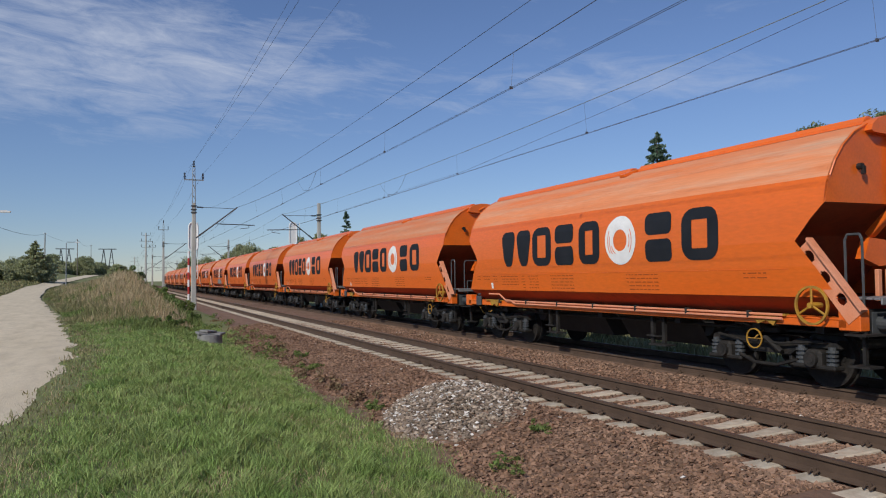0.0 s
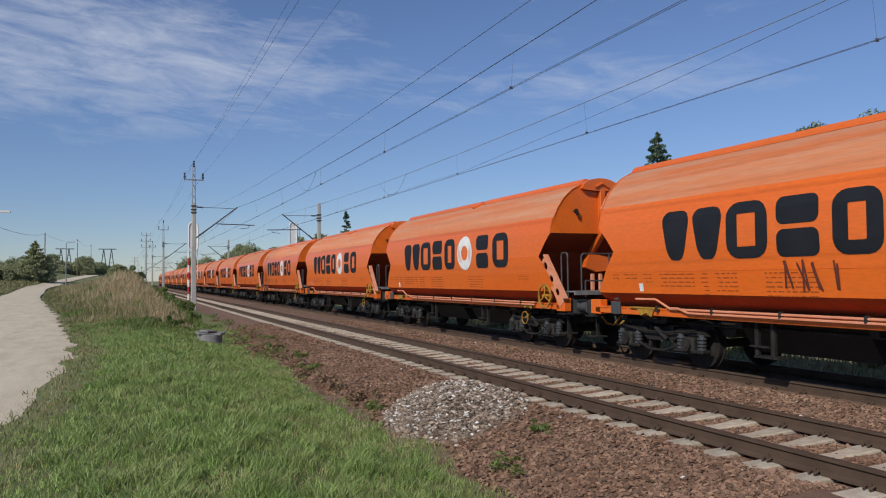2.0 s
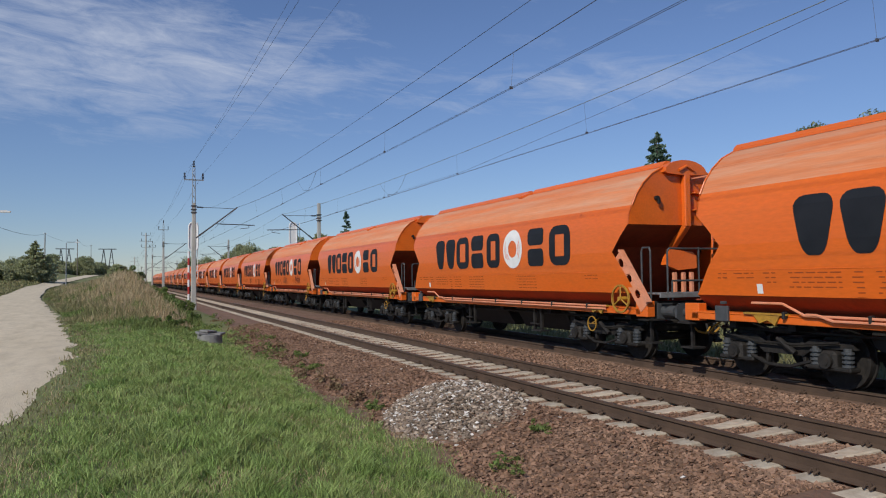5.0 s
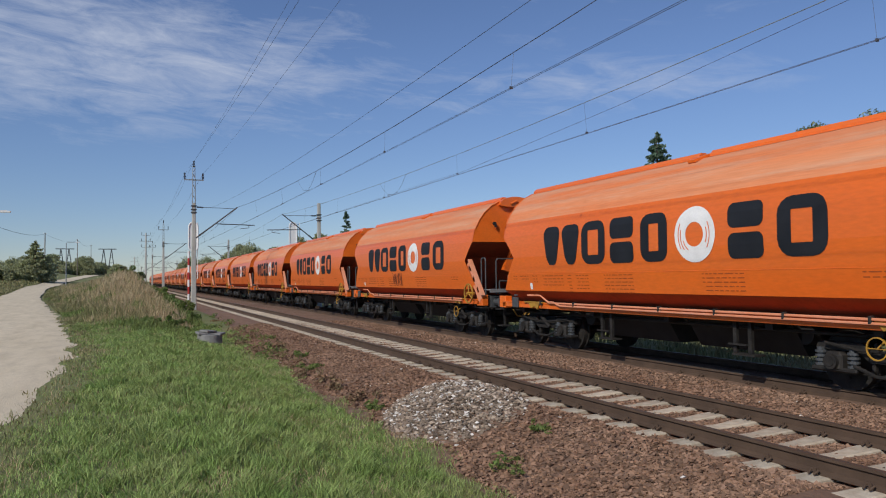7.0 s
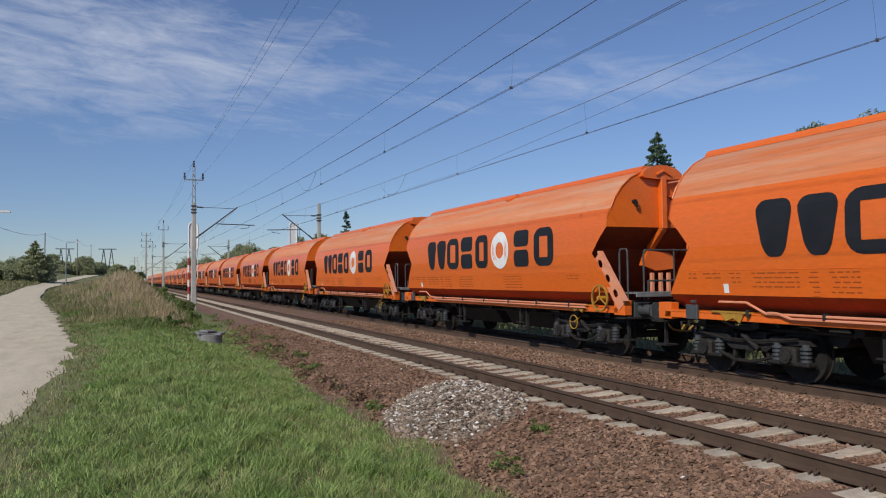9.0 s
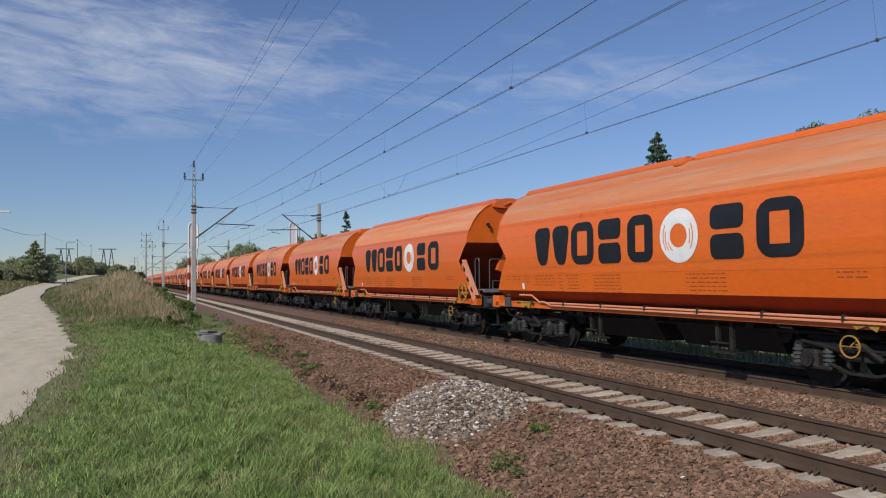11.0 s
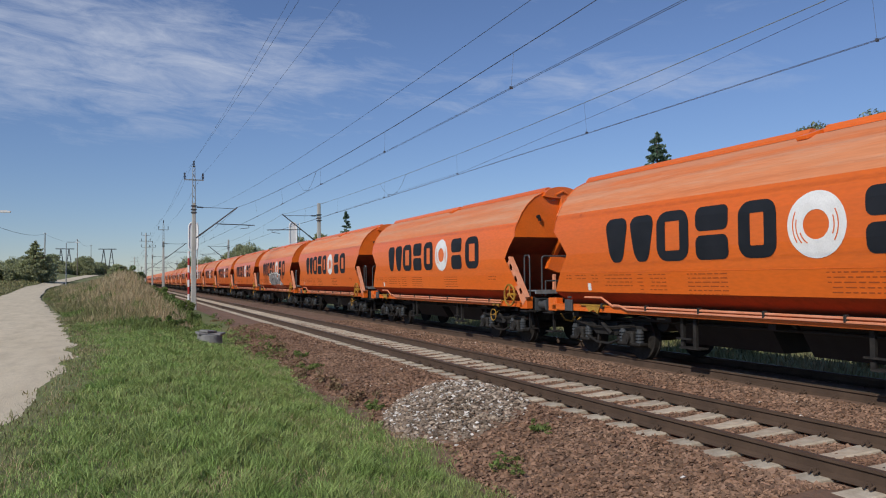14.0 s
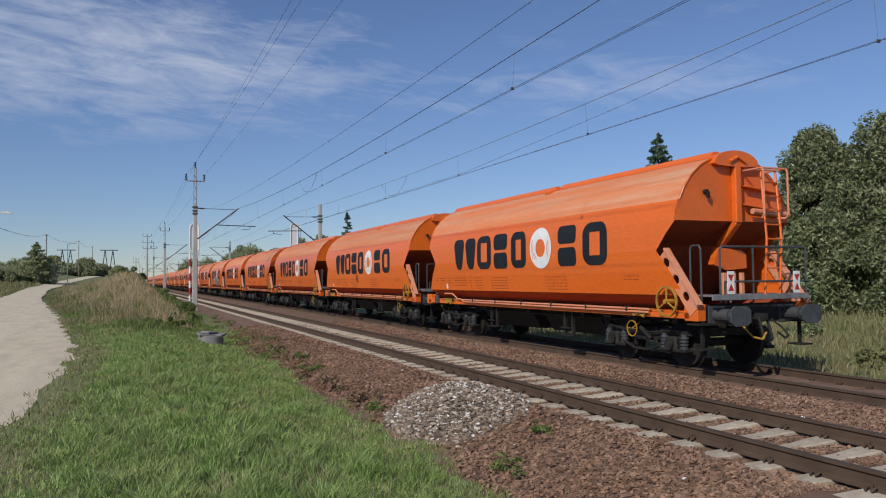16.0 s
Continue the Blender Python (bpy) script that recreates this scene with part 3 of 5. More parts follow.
def build_wagon():
    wagon = tagged(new("hopper_wagon"), "orange bogie grain hopper wagon with dusty rounded roof", "freight wagon", group="wagons of the train")
    low, high = SECTION[1:8], SECTION[7:]
    part("body", shell(low), ORANGE, wagon, "orange painted steel hopper sides")
    # shade of the inward slope is painted in, along with grime
    part("lower_sheet", shell(SECTION[:2]), SHADEGRIME, wagon, "maroon sheets that slope in under the hopper, shade and grime in their colour")
    part("roof", shell(high), ROOF, wagon, "rounded roof dulled by pale grain dust", True)
    for end in (0, 1):
        def Y(v):
            return v if end == 0 else LEN + FRONT_CUT - v
        bm = bmesh.new()
        pts = [(x, z) for x, z, e in SECTION if z > 2.8]
        loop = [(x, z) for x, z in pts] + [(-x, z) for x, z in pts[-2::-1]]
        prism(bm, loop, 1, Y(1.025), Y(1.06))
        part("end_wall", bm, ORANGE, wagon)
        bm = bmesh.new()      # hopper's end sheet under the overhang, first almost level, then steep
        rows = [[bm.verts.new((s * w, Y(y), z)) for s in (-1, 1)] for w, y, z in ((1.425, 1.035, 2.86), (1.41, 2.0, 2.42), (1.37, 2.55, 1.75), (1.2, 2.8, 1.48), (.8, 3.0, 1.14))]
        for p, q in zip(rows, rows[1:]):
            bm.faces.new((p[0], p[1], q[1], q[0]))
        # overhang's shade is part of this sheet's colour, besides the grime
        part("end_sheet", bm, SHADEGRIME, wagon, "sloping end sheet, maroon from painted shade and grime")
        bm = bmesh.new()      # rim that caps the roof's end
        arc = [(x, z) for x, z, e in SECTION if z > 3.2]
        arc = [(x, z) for x, z in arc] + [(-x, z) for x, z in arc[-2::-1]]
        path(bm, [(x, Y(1.02), z) for x, z in arc], .016, 5)
        part("rim", bm, ORANGE, wagon)
        if end == 0:
            bm = bmesh.new()      # middle post on the end wall with its hood
            box(bm, (0.03, Y(.96), 3.42), (.16, .13, 1.20), bevel=.02)
            box(bm, (0.03, Y(1.20), 2.62), (.15, .12, .66), Euler((radians(47), 0, 0)).to_matrix(), .015)
            part("end_post", bm, ORANGE, wagon)
            bm = bmesh.new()  # eyebrow hood over the post
            brow = [(.56 * math.cos(radians(a)), 3.98 + .27 * math.sin(radians(a))) for a in range(0, 181, 20)]
            prism(bm, brow + [(-.5, 3.95), (-.2, 3.93), (.2, 3.93), (.5, 3.95)], 1, Y(.90), Y(1.12))
            path(bm, [(-.2, Y(.88), 4.02), (0, Y(.88), 4.12), (.2, Y(.88), 4.02)], .03, 6)
            part("hood", bm, ORANGE, wagon)
            bm = bmesh.new()
            prism(bm, [(-.1, 2.36), (.5, 2.30), (.62, 2.22), (.62, 1.94), (.1, 1.90), (-.24, 2.02)], 1, Y(1.34), Y(1.5))
            part("gearbox_cover", bm, ORANGE, wagon)
            for dx in (-.12, .12, .34):
                bm = bmesh.new()
                box(bm, (dx, Y(1.2), 1.6), (.09, .07, .5), bevel=.01)
                part("hanger", bm, PALE, wagon)
        for s in (-1, 1) if end == 0 else ():     # holed struts from the headstock to the tank
            bm = bmesh.new()
            x = s * 1.36
            a, b = Vector((Y(1.53), 2.22)), Vector((Y(.64), 1.14))
            d = (b - a).normalized()
            nn = Vector((-d.y, d.x)) * .15
            L = (b - a).length
            steps, centres = 54, (8.1, 24.3, 40.5)
            for k in range(steps):
                p, q = a + d * L * k / steps, a + d * L * (k + 1) / steps
                u = min(abs(k + .5 - c) for c in centres) / 3.9
                gap = .52 * math.sqrt(max(0, 1 - u * u))
                for lo, hi in (((-1, -gap), (gap, 1)) if gap > .05 else ((-1, 1),)):
                    v = [p + nn * lo, q + nn * lo, q + nn * hi, p + nn * hi]
                    prism(bm, [(c.x, c.y) for c in v], 0, x - .012, x + .012)
            p, q = a + nn * (-1 if end == 0 else 1), b + nn * (-1 if end == 0 else 1)
            prism(bm, [(p.x, p.y), (q.x, q.y), (q.x - .02, q.y + .03), (p.x - .02, p.y + .03)], 0, x - .07, x + .07)
            part("strut", bm, PALE, wagon, "pale orange strut with three round holes")
        bm = bmesh.new()
        box(bm, (0, Y(.70), 1.08), (2.3, .16, .36), bevel=.015)
        part("headstock", bm, BLACK, wagon, "black steel headstock")
        for s in (-1, 1):
            bm = bmesh.new()
            box(bm, (s * 1.26, Y(.76), 1.11), (.2, .36, .32), bevel=.012)
            part("headstock_end", bm, ORANGE, wagon)
        if end == 0:
            bm = bmesh.new()
            box(bm, (-.03, Y(.34), 1.39), (2.4, .03, .10), bevel=.006)
            deck = part("platform", bm, STEEL, wagon, "grey steel grating platform")
            for k in range(6):
                bm = bmesh.new()
                box(bm, (-.03, Y(.41 + .12 * k), 1.42), (2.4, .09, .03), bevel=.006)
                part("slat", bm, STEEL, deck)
        for s in (-1, 1):     # buffers
            bm = bmesh.new()
            x = s * .875
            rod(bm, (x, Y(.62), 1.06), (x, Y(.24), 1.06), .12, 14)
            rod(bm, (x, Y(.24), 1.06), (x, Y(.06), 1.06), .09, 14)
            box(bm, (x, Y(.64), 1.06), (.42, .05, .36), bevel=.02)
            buf = part("buffer", bm, DARKSTEEL, wagon)
            bm = bmesh.new()
            prism(bm, [(x + .23 * sx * cx, 1.06 + .18 * cz) for sx, cx, cz in ((1, 1, -.6), (1, 1, .6), (1, .6, 1), (1, -.6, 1), (1, -1, .6), (1, -1, -.6), (1, -.6, -1), (1, .6, -1))], 1, Y(0.005), Y(.05))
            part("plunger", bm, DARKSTEEL, buf, "worn steel buffer plate")
            bm = bmesh.new()  # corner step under the headstock
            box(bm, (s * 1.22, Y(.62), .44), (.3, .34, .03))
            box(bm, (s * 1.22, Y(.62), .74), (.06, .05, .62))
            box(bm, (s * 1.22, Y(.62), .90), (.42, .34, .03))
            part("step", bm, BOGIE, wagon)
        bm = bmesh.new()      # hook, screw coupling, hoses
        box(bm, (0, Y(.45), 1.02), (.09, .34, .12))
        path(bm, [(-.1, Y(.36), 1.0), (-.1, Y(.24), .6), (.1, Y(.24), .6), (.1, Y(.36), 1.0)], .028, 6)
        part("coupling", bm, BLACK, wagon)
        for s, mat in ((-.38, YELLOW), (.42, BLACK)):
            bm = bmesh.new()
            path(bm, [(s, Y(.56), .95), (s * 1.15, Y(.36), .80), (s * 1.1, Y(.2), .66), (s * .7, Y(.12), .62), (s * .35, Y(.16), .74)], .02, 6)
            part("brake_hose", bm, mat, wagon)
        if end == 0:
            # railings over the platform
            bm = bmesh.new()
            x = -1.22
            path(bm, [(x, Y(.62), 1.0), (x, Y(.62), 2.28), (x, Y(.66), 2.36), (x, Y(.86), 2.36), (x, Y(.90), 2.28), (x, Y(.9), 1.35)], .02, 6)
            part("railing", bm, DARKSTEEL, wagon)
            bm = bmesh.new()
            path(bm, [(-1.0, Y(.37), 1.3), (-1.0, Y(.37), 2.27), (-.95, Y(.37), 2.33), (1.15, Y(.37), 2.33), (1.15, Y(.37), 1.3)], .02, 6)
            path(bm, [(-.9, Y(.36), 1.3), (-.9, Y(.36), 1.68), (1.2, Y(.36), 1.68)], .02, 6)
            rod(bm, (-.2, Y(.37), 1.3), (-.2, Y(.37), 2.36), .018, 6)
            part("railing", bm, DARKSTEEL, wagon)
    # rear ladder with its safety hoops, and shelves on the end wall
    bm = bmesh.new()
    for x in (.18, .56):
        path(bm, [(x, .46, 1.42), (x + .12, .5, 2.5), (x + .24, .72, 3.85)], .024, 6)
    for k in range(8):
        z = 1.65 + .28 * k
        y = .49 + max(0, z - 2.5) * .16
        o = .12 * min(1, (z - 1.42) / 1.08) + .12 * max(0, (z - 2.5) / 1.35)
        rod(bm, (.18 + o, y, z), (.56 + o, y, z), .016, 5)
    part("ladder", bm, ORANGE, wagon, "orange end ladder")
    for x, o in ((.2, .12), (.82, -.12)):
        bm = bmesh.new()
        path(bm, [(x, 1.0, 3.86), (x, .48, 3.86), (x, .44, 3.8), (x, .44, 2.96), (x, .5, 2.9), (x + o, .6, 2.9)], .02, 6)
        part("ladder_hoop", bm, PALE, wagon)
    bm = bmesh.new()
    path(bm, [(.2, .47, 3.86), (.82, .47, 3.86)], .02, 6)
    path(bm, [(.2, .7, 3.86), (.82, .7, 3.86)], .02, 6)
    part("ladder_rail", bm, PALE, wagon)
    for z, w in ((3.12, 1.1), (3.50, .9)):
        bm = bmesh.new()
        box(bm, (.2 + w / 2, .96, z), (w, .13, .03), Euler((0, radians(7), 0)).to_matrix(), .008)
        part("end_shelf", bm, ORANGE, wagon)
    bm = bmesh.new()
    rod(bm, (.35, .88, 3.06), (1.3, .88, 3.0), .06, 10)
    part("end_tube", bm, PALE, wagon)
    bm = bmesh.new()
    rod(bm, (-.72, .95, 3.42), (-.72, 1.04, 3.42), .05, 8)
    box(bm, (-.70, .95, 3.36), (.05, .05, .12))
    part("vent", bm, BLACK, wagon)
    # roof gutter, hatches
    for y0, y1 in ((1.15, 6.7), (7.0, LEN - .86)):
        bm = bmesh.new()
        for s in (-1, 1):
            prism(bm, [(s * .37, 4.05), (s * .37, 4.12), (s * .41, 4.12), (s * .41, 4.17), (s * .33, 4.25), (s * .22, 4.25), (s * .22, 4.05)], 1, y0, y1)
        box(bm, (0, (y0 + y1) / 2, 4.21), (.44, y1 - y0, .04))
        part("roof_hatch", bm, ORANGE, wagon, "long orange roof hatch lid")
    bm = bmesh.new()
    box(bm, (-.5, 6.86, 4.11), (.5, .22, .07), Euler((0, radians(-18), 0)).to_matrix(), .01)
    part("hatch_latch", bm, ORANGE, wagon)
    # side sills and their pipes
    for s in (-1, 1):
        bm = bmesh.new()
        box(bm, (s * 1.30, LEN / 2 + .05, 1.045), (.12, LEN - 1.5, .12), bevel=.01)
        box(bm, (s * 1.22, LEN / 2 + .05, 1.12), (.3, LEN - 1.6, .03))
        part("side_sill", bm, ORANGE, wagon)
        for dz, dx, a, b, up in ((1.14, 1.41, 1.9, 11.2, 1.0), (1.08, 1.42, 1.9, 10.7, .45)):
            bm = bmesh.new()
            path(bm, [(s * dx, a, dz), (s * dx, b, dz), (s * dx, b + .42 * (.4 + .6 * up), dz + .175 * up), (s * dx, b + 1.05 * up, dz + .175 * up)], .022, 6)
            part("pipe", bm, PALE, wagon)
        for k in range(7):
            bm = bmesh.new()
            box(bm, (s * 1.40, 2.6 + 1.5 * k, 1.13), (.09, .05, .12), bevel=.01)
            part("pipe_clamp", bm, BLACK, wagon)
        for y in (2.3, 12.0):
            bm = bmesh.new()
            box(bm, (s * 1.36, y, 1.14), (.10, .9, .03))
            prism(bm, [(y - .3, 1.12), (y + .25, 1.12), (y + .12, .98), (y - .05, 1.04), (y - .2, .96)], 0, s * 1.38 - .02, s * 1.38 + .02)
            part("brake_lever", bm, YELLOW, wagon, "yellow lever bracket")
        part("handwheel", handwheel_bm((s * 1.47, 1.3, 1.31), .30), YELLOW, wagon, "yellow brake handwheel")
        bm = bmesh.new()
        ring(bm, (s * 1.30, 2.6, .72), .17, .15, 0, .018, 20)
        rod(bm, (s * 1.30, 2.45, .72), (s * 1.30, 2.75, .72), .009, 5)
        rod(bm, (s * 1.30, 2.6, .72), (s * 1.1, 2.6, .84), .014, 5)
        part("small_handwheel", bm, YELLOW, wagon)
        bm = bmesh.new()
        box(bm, (s * 1.39, 12.95, 1.11), (.06, .30, .27), bevel=.012)
        box(bm, (s * 1.40, 12.9, 1.30), (.05, .12, .05), bevel=.008)
        part("valve_box", bm, DARKSTEEL, wagon, "dark grey valve box")
    # underframe: centre sill, cross members, outlets, legs with steps
    bm = bmesh.new()
    box(bm, (0, LEN / 2, .98), (.5, LEN - 1.4, .26))
    for y in (1.4, 2.65, 4.6, 7.15, 9.7, 11.65, 12.9):
        box(bm, (0, y, .98), (2.4, .16, .22))
    part("underframe", bm, BLACK, wagon, "black centre sill and cross members")
    for y in (5.6, 8.7):
        bm = bmesh.new()
        prism(bm, [(-1.05, 1.14), (1.05, 1.14), (.6, .42), (-.6, .42)], 1, y - 1.25, y + 1.25)
        part("discharge_chute", bm, BLACK, wagon)
    for y in (5.15, 9.1):
        for s in (-1, 1):
            bm = bmesh.new()
            for dy in (-.14, .2):
                box(bm, (s * 1.18, y + dy, .68), (.06, .08, .56))
            box(bm, (s * 1.22, y - .12, .42), (.26, .5, .03))
            box(bm, (s * 1.24, y + .1, .58), (.05, .42, .03))
            part("side_step", bm, BOGIE, wagon)
    for y in (2.5, 11.96):
        build_bogie(wagon, y)
    # painted marks on the road side
    for y0, y1, z0, z1, w, lost in MARKS:
        bmi = bmesh.new()
        block_mark(bmi, y0, y1, z0, z1, w)
        for v in bmi.verts:
            v.co.y += (v.co.y - (y0 + y1) / 2) * -lost * (z1 - v.co.z) / (z1 - z0)
        part("sign_mark", bmi, CHAR, wagon, "charcoal rounded mark of the maker's sign")
    bm = bmesh.new()
    ring_mark(bm, 6.02, 2.535, .525, .515, .44, 40, .009)
    part("ring_mark", bm, WHITE, wagon, "white painted ring of the maker's sign")
    for a0, a1, r in ((150, 215, .40), (160, 205, .33), (-35, 30, .41), (-45, 15, .35), (-60, -20, .29)):
        bm = bmesh.new()
        stroke(bm, [(6.03 + r * math.cos(radians(a0 + (a1 - a0) * k / 6)), 2.53 + r * 1.09 * math.sin(radians(a0 + (a1 - a0) * k / 6))) for k in range(7)], .02, .014)
        part("ring_line", bm, ORANGE, wagon)
    # horizontal weld seams on both skins
    for z in (1.87,):
        for s in (-1, 1):
            bm = bmesh.new()
            box(bm, (s * (side_x(z) + .001), LEN / 2 + .1, z), (.008, LEN - 3.3, .012))
            part("weld_seam", bm, ORANGE, wagon)
    # brake triangles, air tank and pipes: unseen, added to darken below the hopper
    for y in (4.3, 10.4):
        bm = bmesh.new()
        rod(bm, (-.75, y, .82), (.75, y, .82), .2, 14)
        part("air_tank", bm, BLACK, wagon)
    bm = bmesh.new()
    rod(bm, (-.9, 1.0, .86), (-.9, LEN - 1.0, .84), .03, 6)
    part("brake_pipe", bm, BLACK, wagon)
    # small print as bars
    g = random.Random(4)
    for y0, y1, rows in ((12.8, 13.05, 2), (12.2, 12.65, 2), (11.75, 12.0, 3), (10.55, 11.5, 4), (10.2, 10.4, 6), (9.5, 10.0, 5), (7.9, 8.9, 6), (4.9, 5.9, 5), (2.2, 2.7, 2)):
        bm = bmesh.new()
        for k in range(rows):
            z = 1.80 - .075 * k
            y = y0
            while y < y1 - .05:
                w = g.uniform(.05, .2)
                decal(bm, [(y, z), (min(y1, y + w), z), (min(y1, y + w), z + .018), (y, z + .018)], .004)
                y += w + .04
        tagged(part("small_print", bm, PRINT, wagon), kind="stuff")
    bm = bmesh.new()
    decal(bm, [(12.04, 1.47), (12.16, 1.47), (12.16, 1.63), (12.04, 1.63)])
    part("label", bm, WHITE, wagon)
    return wagon


first_wagon = build_wagon()
N_WAGONS = 34
wagons = [first_wagon] + [copy_thing(first_wagon, Matrix.Identity(4)) for _ in range(N_WAGONS - 1)]

# what sets single wagons apart
# two red and white tail boards on the last wagon
tagged(wagons[0], "last orange grain hopper wagon with red-white tail boards")
for x in (-.79, .86):
    bm = bmesh.new()
    box(bm, (x, .33, 1.66), (.17, .012, .42), bevel=.004)
    board = part("tail_board", bm, WHITE, wagons[0], "white tail board with red triangles")
    bm = bmesh.new()
    for up in (-1, 1):
        vs = [bm.verts.new((x + dx, .322, 1.66 + up * dz)) for dx, dz in ((-.07, .15), (.07, .15), (0, .01))]
        bm.faces.new(vs)
    part("red_triangle", bm, RED, board)
    bm = bmesh.new()
    rod(bm, (x, .35, 1.3), (x, .35, 1.5), .02, 6)
    part("bracket", bm, STEEL, board)


def tag_lines(wagon, y, z, size, seed, n, label):
    """A sprayed scrawl that cannot be read: angular strokes side by side."""
    g = random.Random(seed)
    bm = bmesh.new()
    for k in range(n):
        c = y - k * size * .62
        pts = [(c + g.uniform(-.25, .25) * size, z + (g.uniform(-.1, .1) + (.5 if i % 2 else -.5)) * size) for i in range(4)]
        stroke(bm, pts, .036, .02)
    part("scrawl", bm, SPRAY, wagon, label)


for k in (16, 17):
    tagged(wagons[k], "orange grain hopper wagon with two dark sprayed scrawls")
    tag_lines(wagons[k], 8.4, 1.76, .42, 3 + k, 4, "dark sprayed scrawl")
    if k == 16:
        tag_lines(wagons[k], 4.9, 1.76, .44, 24, 5, "dark sprayed scrawl")
# three letters and an exclamation mark
bm = bmesh.new()
for pts in ([(4.62, 1.78), (4.10, 1.80), (4.60, 1.43), (4.02, 1.44)], [(3.98, 1.80), (3.95, 1.42)], [(4.02, 1.80), (3.66, 1.80)], [(3.96, 1.62), (3.74, 1.62)],
            [(3.34, 1.74), (3.45, 1.80), (3.58, 1.72), (3.62, 1.58), (3.54, 1.46), (3.40, 1.44), (3.30, 1.50)], [(3.06, 1.88), (3.09, 1.54)], [(3.10, 1.46), (3.10, 1.42)]):
    stroke(bm, pts, .036, .02)
part("scrawl", bm, SPRAY, wagons[17], "dark sprayed letters and exclamation mark")
tagged(wagons[12], "orange grain hopper wagon with one faint sprayed scrawl")
tag_lines(wagons[12], 8.2, 1.75, .42, 5, 4, "dark sprayed scrawl")
tag_lines(wagons[1], 7.9, 1.85, .32, 9, 2, "small dark sprayed scrawl")
tagged(wagons[5], "orange grain hopper wagon with a large silver graffito")
tag_lines(wagons[5], 4.3, 2.05, .42, 21, 3, "dark sprayed scrawl")
SHAPE = [(8.9, 2.17), (8.22, 2.14), (8.14, 2.27), (7.91, 2.32), (7.77, 2.23), (7.27, 2.19), (7.26, 1.95), (7.08, 2.03), (7.06, 2.26), (6.48, 2.23), (6.43, 1.86), (6.34, 2.2), (5.93, 2.19), (5.9, 1.82),
         (5.52, 1.95), (5.5, 2.2), (4.86, 2.1), (4.85, 1.84), (5.2, 1.57), (5.17, 1.5), (4.78, 1.39), (4.82, 1.67), (4.5, 1.56), (4.32, 1.49), (4.2, 1.22), (8.04, 1.22), (8.48, 1.6), (8.87, 1.62)]


def patch(name, outline, mat, wagon, lift, label=""):
    """A filled outline on the side, cut in level strips so that it lies on the skin."""
    bm = bmesh.new()
    vs = [bm.verts.new((0, y, z)) for y, z in outline]
    bm.faces.new(vs)
    for z in (1.43, 1.7, 1.9, 2.1, 2.3):
        bmesh.ops.bisect_plane(bm, geom=list(bm.verts) + list(bm.edges) + list(bm.faces), plane_co=(0, 0, z), plane_no=(0, 0, 1))
    for v in bm.verts:
        v.co.x = -side_x(v.co.z) - lift
    return part(name, bm, mat, wagon, label)


def border(name, width, mat, lift, label=""):
    """A painted line that follows the graffito's outline."""
    bm = bmesh.new()
    k = SHAPE.index((4.2, 1.22))
    run = SHAPE[k + 1:] + SHAPE[:k + 1]
    for a, b in zip(run, run[1:]):
        d = Vector((b[0] - a[0], b[1] - a[1])).normalized() * width / 2
        steps = 3
        pts = [(a[0] - d.x + (b[0] - a[0] + 2 * d.x) * i / steps, a[1] - d.y + (b[1] - a[1] + 2 * d.y) * i / steps) for i in range(steps + 1)]
        stroke(bm, pts, width, lift)
    return part(name, bm, mat, wagons[5], label)


tagged(wagons[25], "orange grain hopper wagon with a small grey graffito")
patch("graffito", [(8.0, 1.6), (7.4, 1.95), (6.2, 1.85), (5.6, 2.0), (4.6, 1.8), (4.4, 1.3), (7.8, 1.25)], SILVER, wagons[25], .010, "small grey sprayed graffito")
patch("graffito", SHAPE, SILVER, wagons[5], .010, "silver-grey sprayed graffito")
border("graffito_line", .13, CHAR, .014, "charcoal inner line of the graffito")
border("graffito_edge", .065, WHITE, .018, "white edge of the graffito")
for pts in ([(8.22, 1.97), (8.11, 1.67), (7.86, 1.46), (7.64, 1.44)], [(7.77, 2.2), (7.8, 1.73), (7.42, 1.9), (7.59, 1.64), (7.04, 1.24)], [(7.28, 2.07), (7.47, 1.73)], [(6.49, 2.21), (6.53, 1.94), (6.92, 1.53)],
            [(6.43, 1.86), (6.58, 1.56), (6.3, 1.46)], [(5.93, 2.16), (5.85, 1.72), (6.36, 1.59), (6.12, 1.51), (5.74, 1.24)], [(4.89, 2.08), (4.93, 1.88), (5.22, 1.67), (5.41, 1.5)]):
    bm = bmesh.new()
    stroke(bm, pts, .06, .022)
    part("graffito_stroke", bm, CHAR, wagons[5])


# ---------------------------------------------------------------- overhead line
def mast_bm(h, w0, w1):
    bm = bmesh.new()
    bmesh.ops.create_cone(bm, cap_ends=True, segments=4, radius1=w0 * .707, radius2=w1 * .707, depth=h, matrix=Matrix.Translation((0, 0, h / 2)) @ pose(0, 0, 0, 0, 0, 45))
    bmesh.ops.bevel(bm, geom=[e for e in bm.edges if abs((e.verts[0].co - e.verts[1].co).z) > 1], offset=.03, segments=1, affect="EDGES")
    return bm


def insulator_bm(a, b, r, n=4):
    bm = bmesh.new()
    a, b = Vector(a), Vector(b)
    rod(bm, a, b, r * .45, 8)
    for k in range(n):
        c = a.lerp(b, (k + .5) / n)
        d = (b - a).normalized() * .02
        rod(bm, c - d, c + d, r, 10)
    return bm


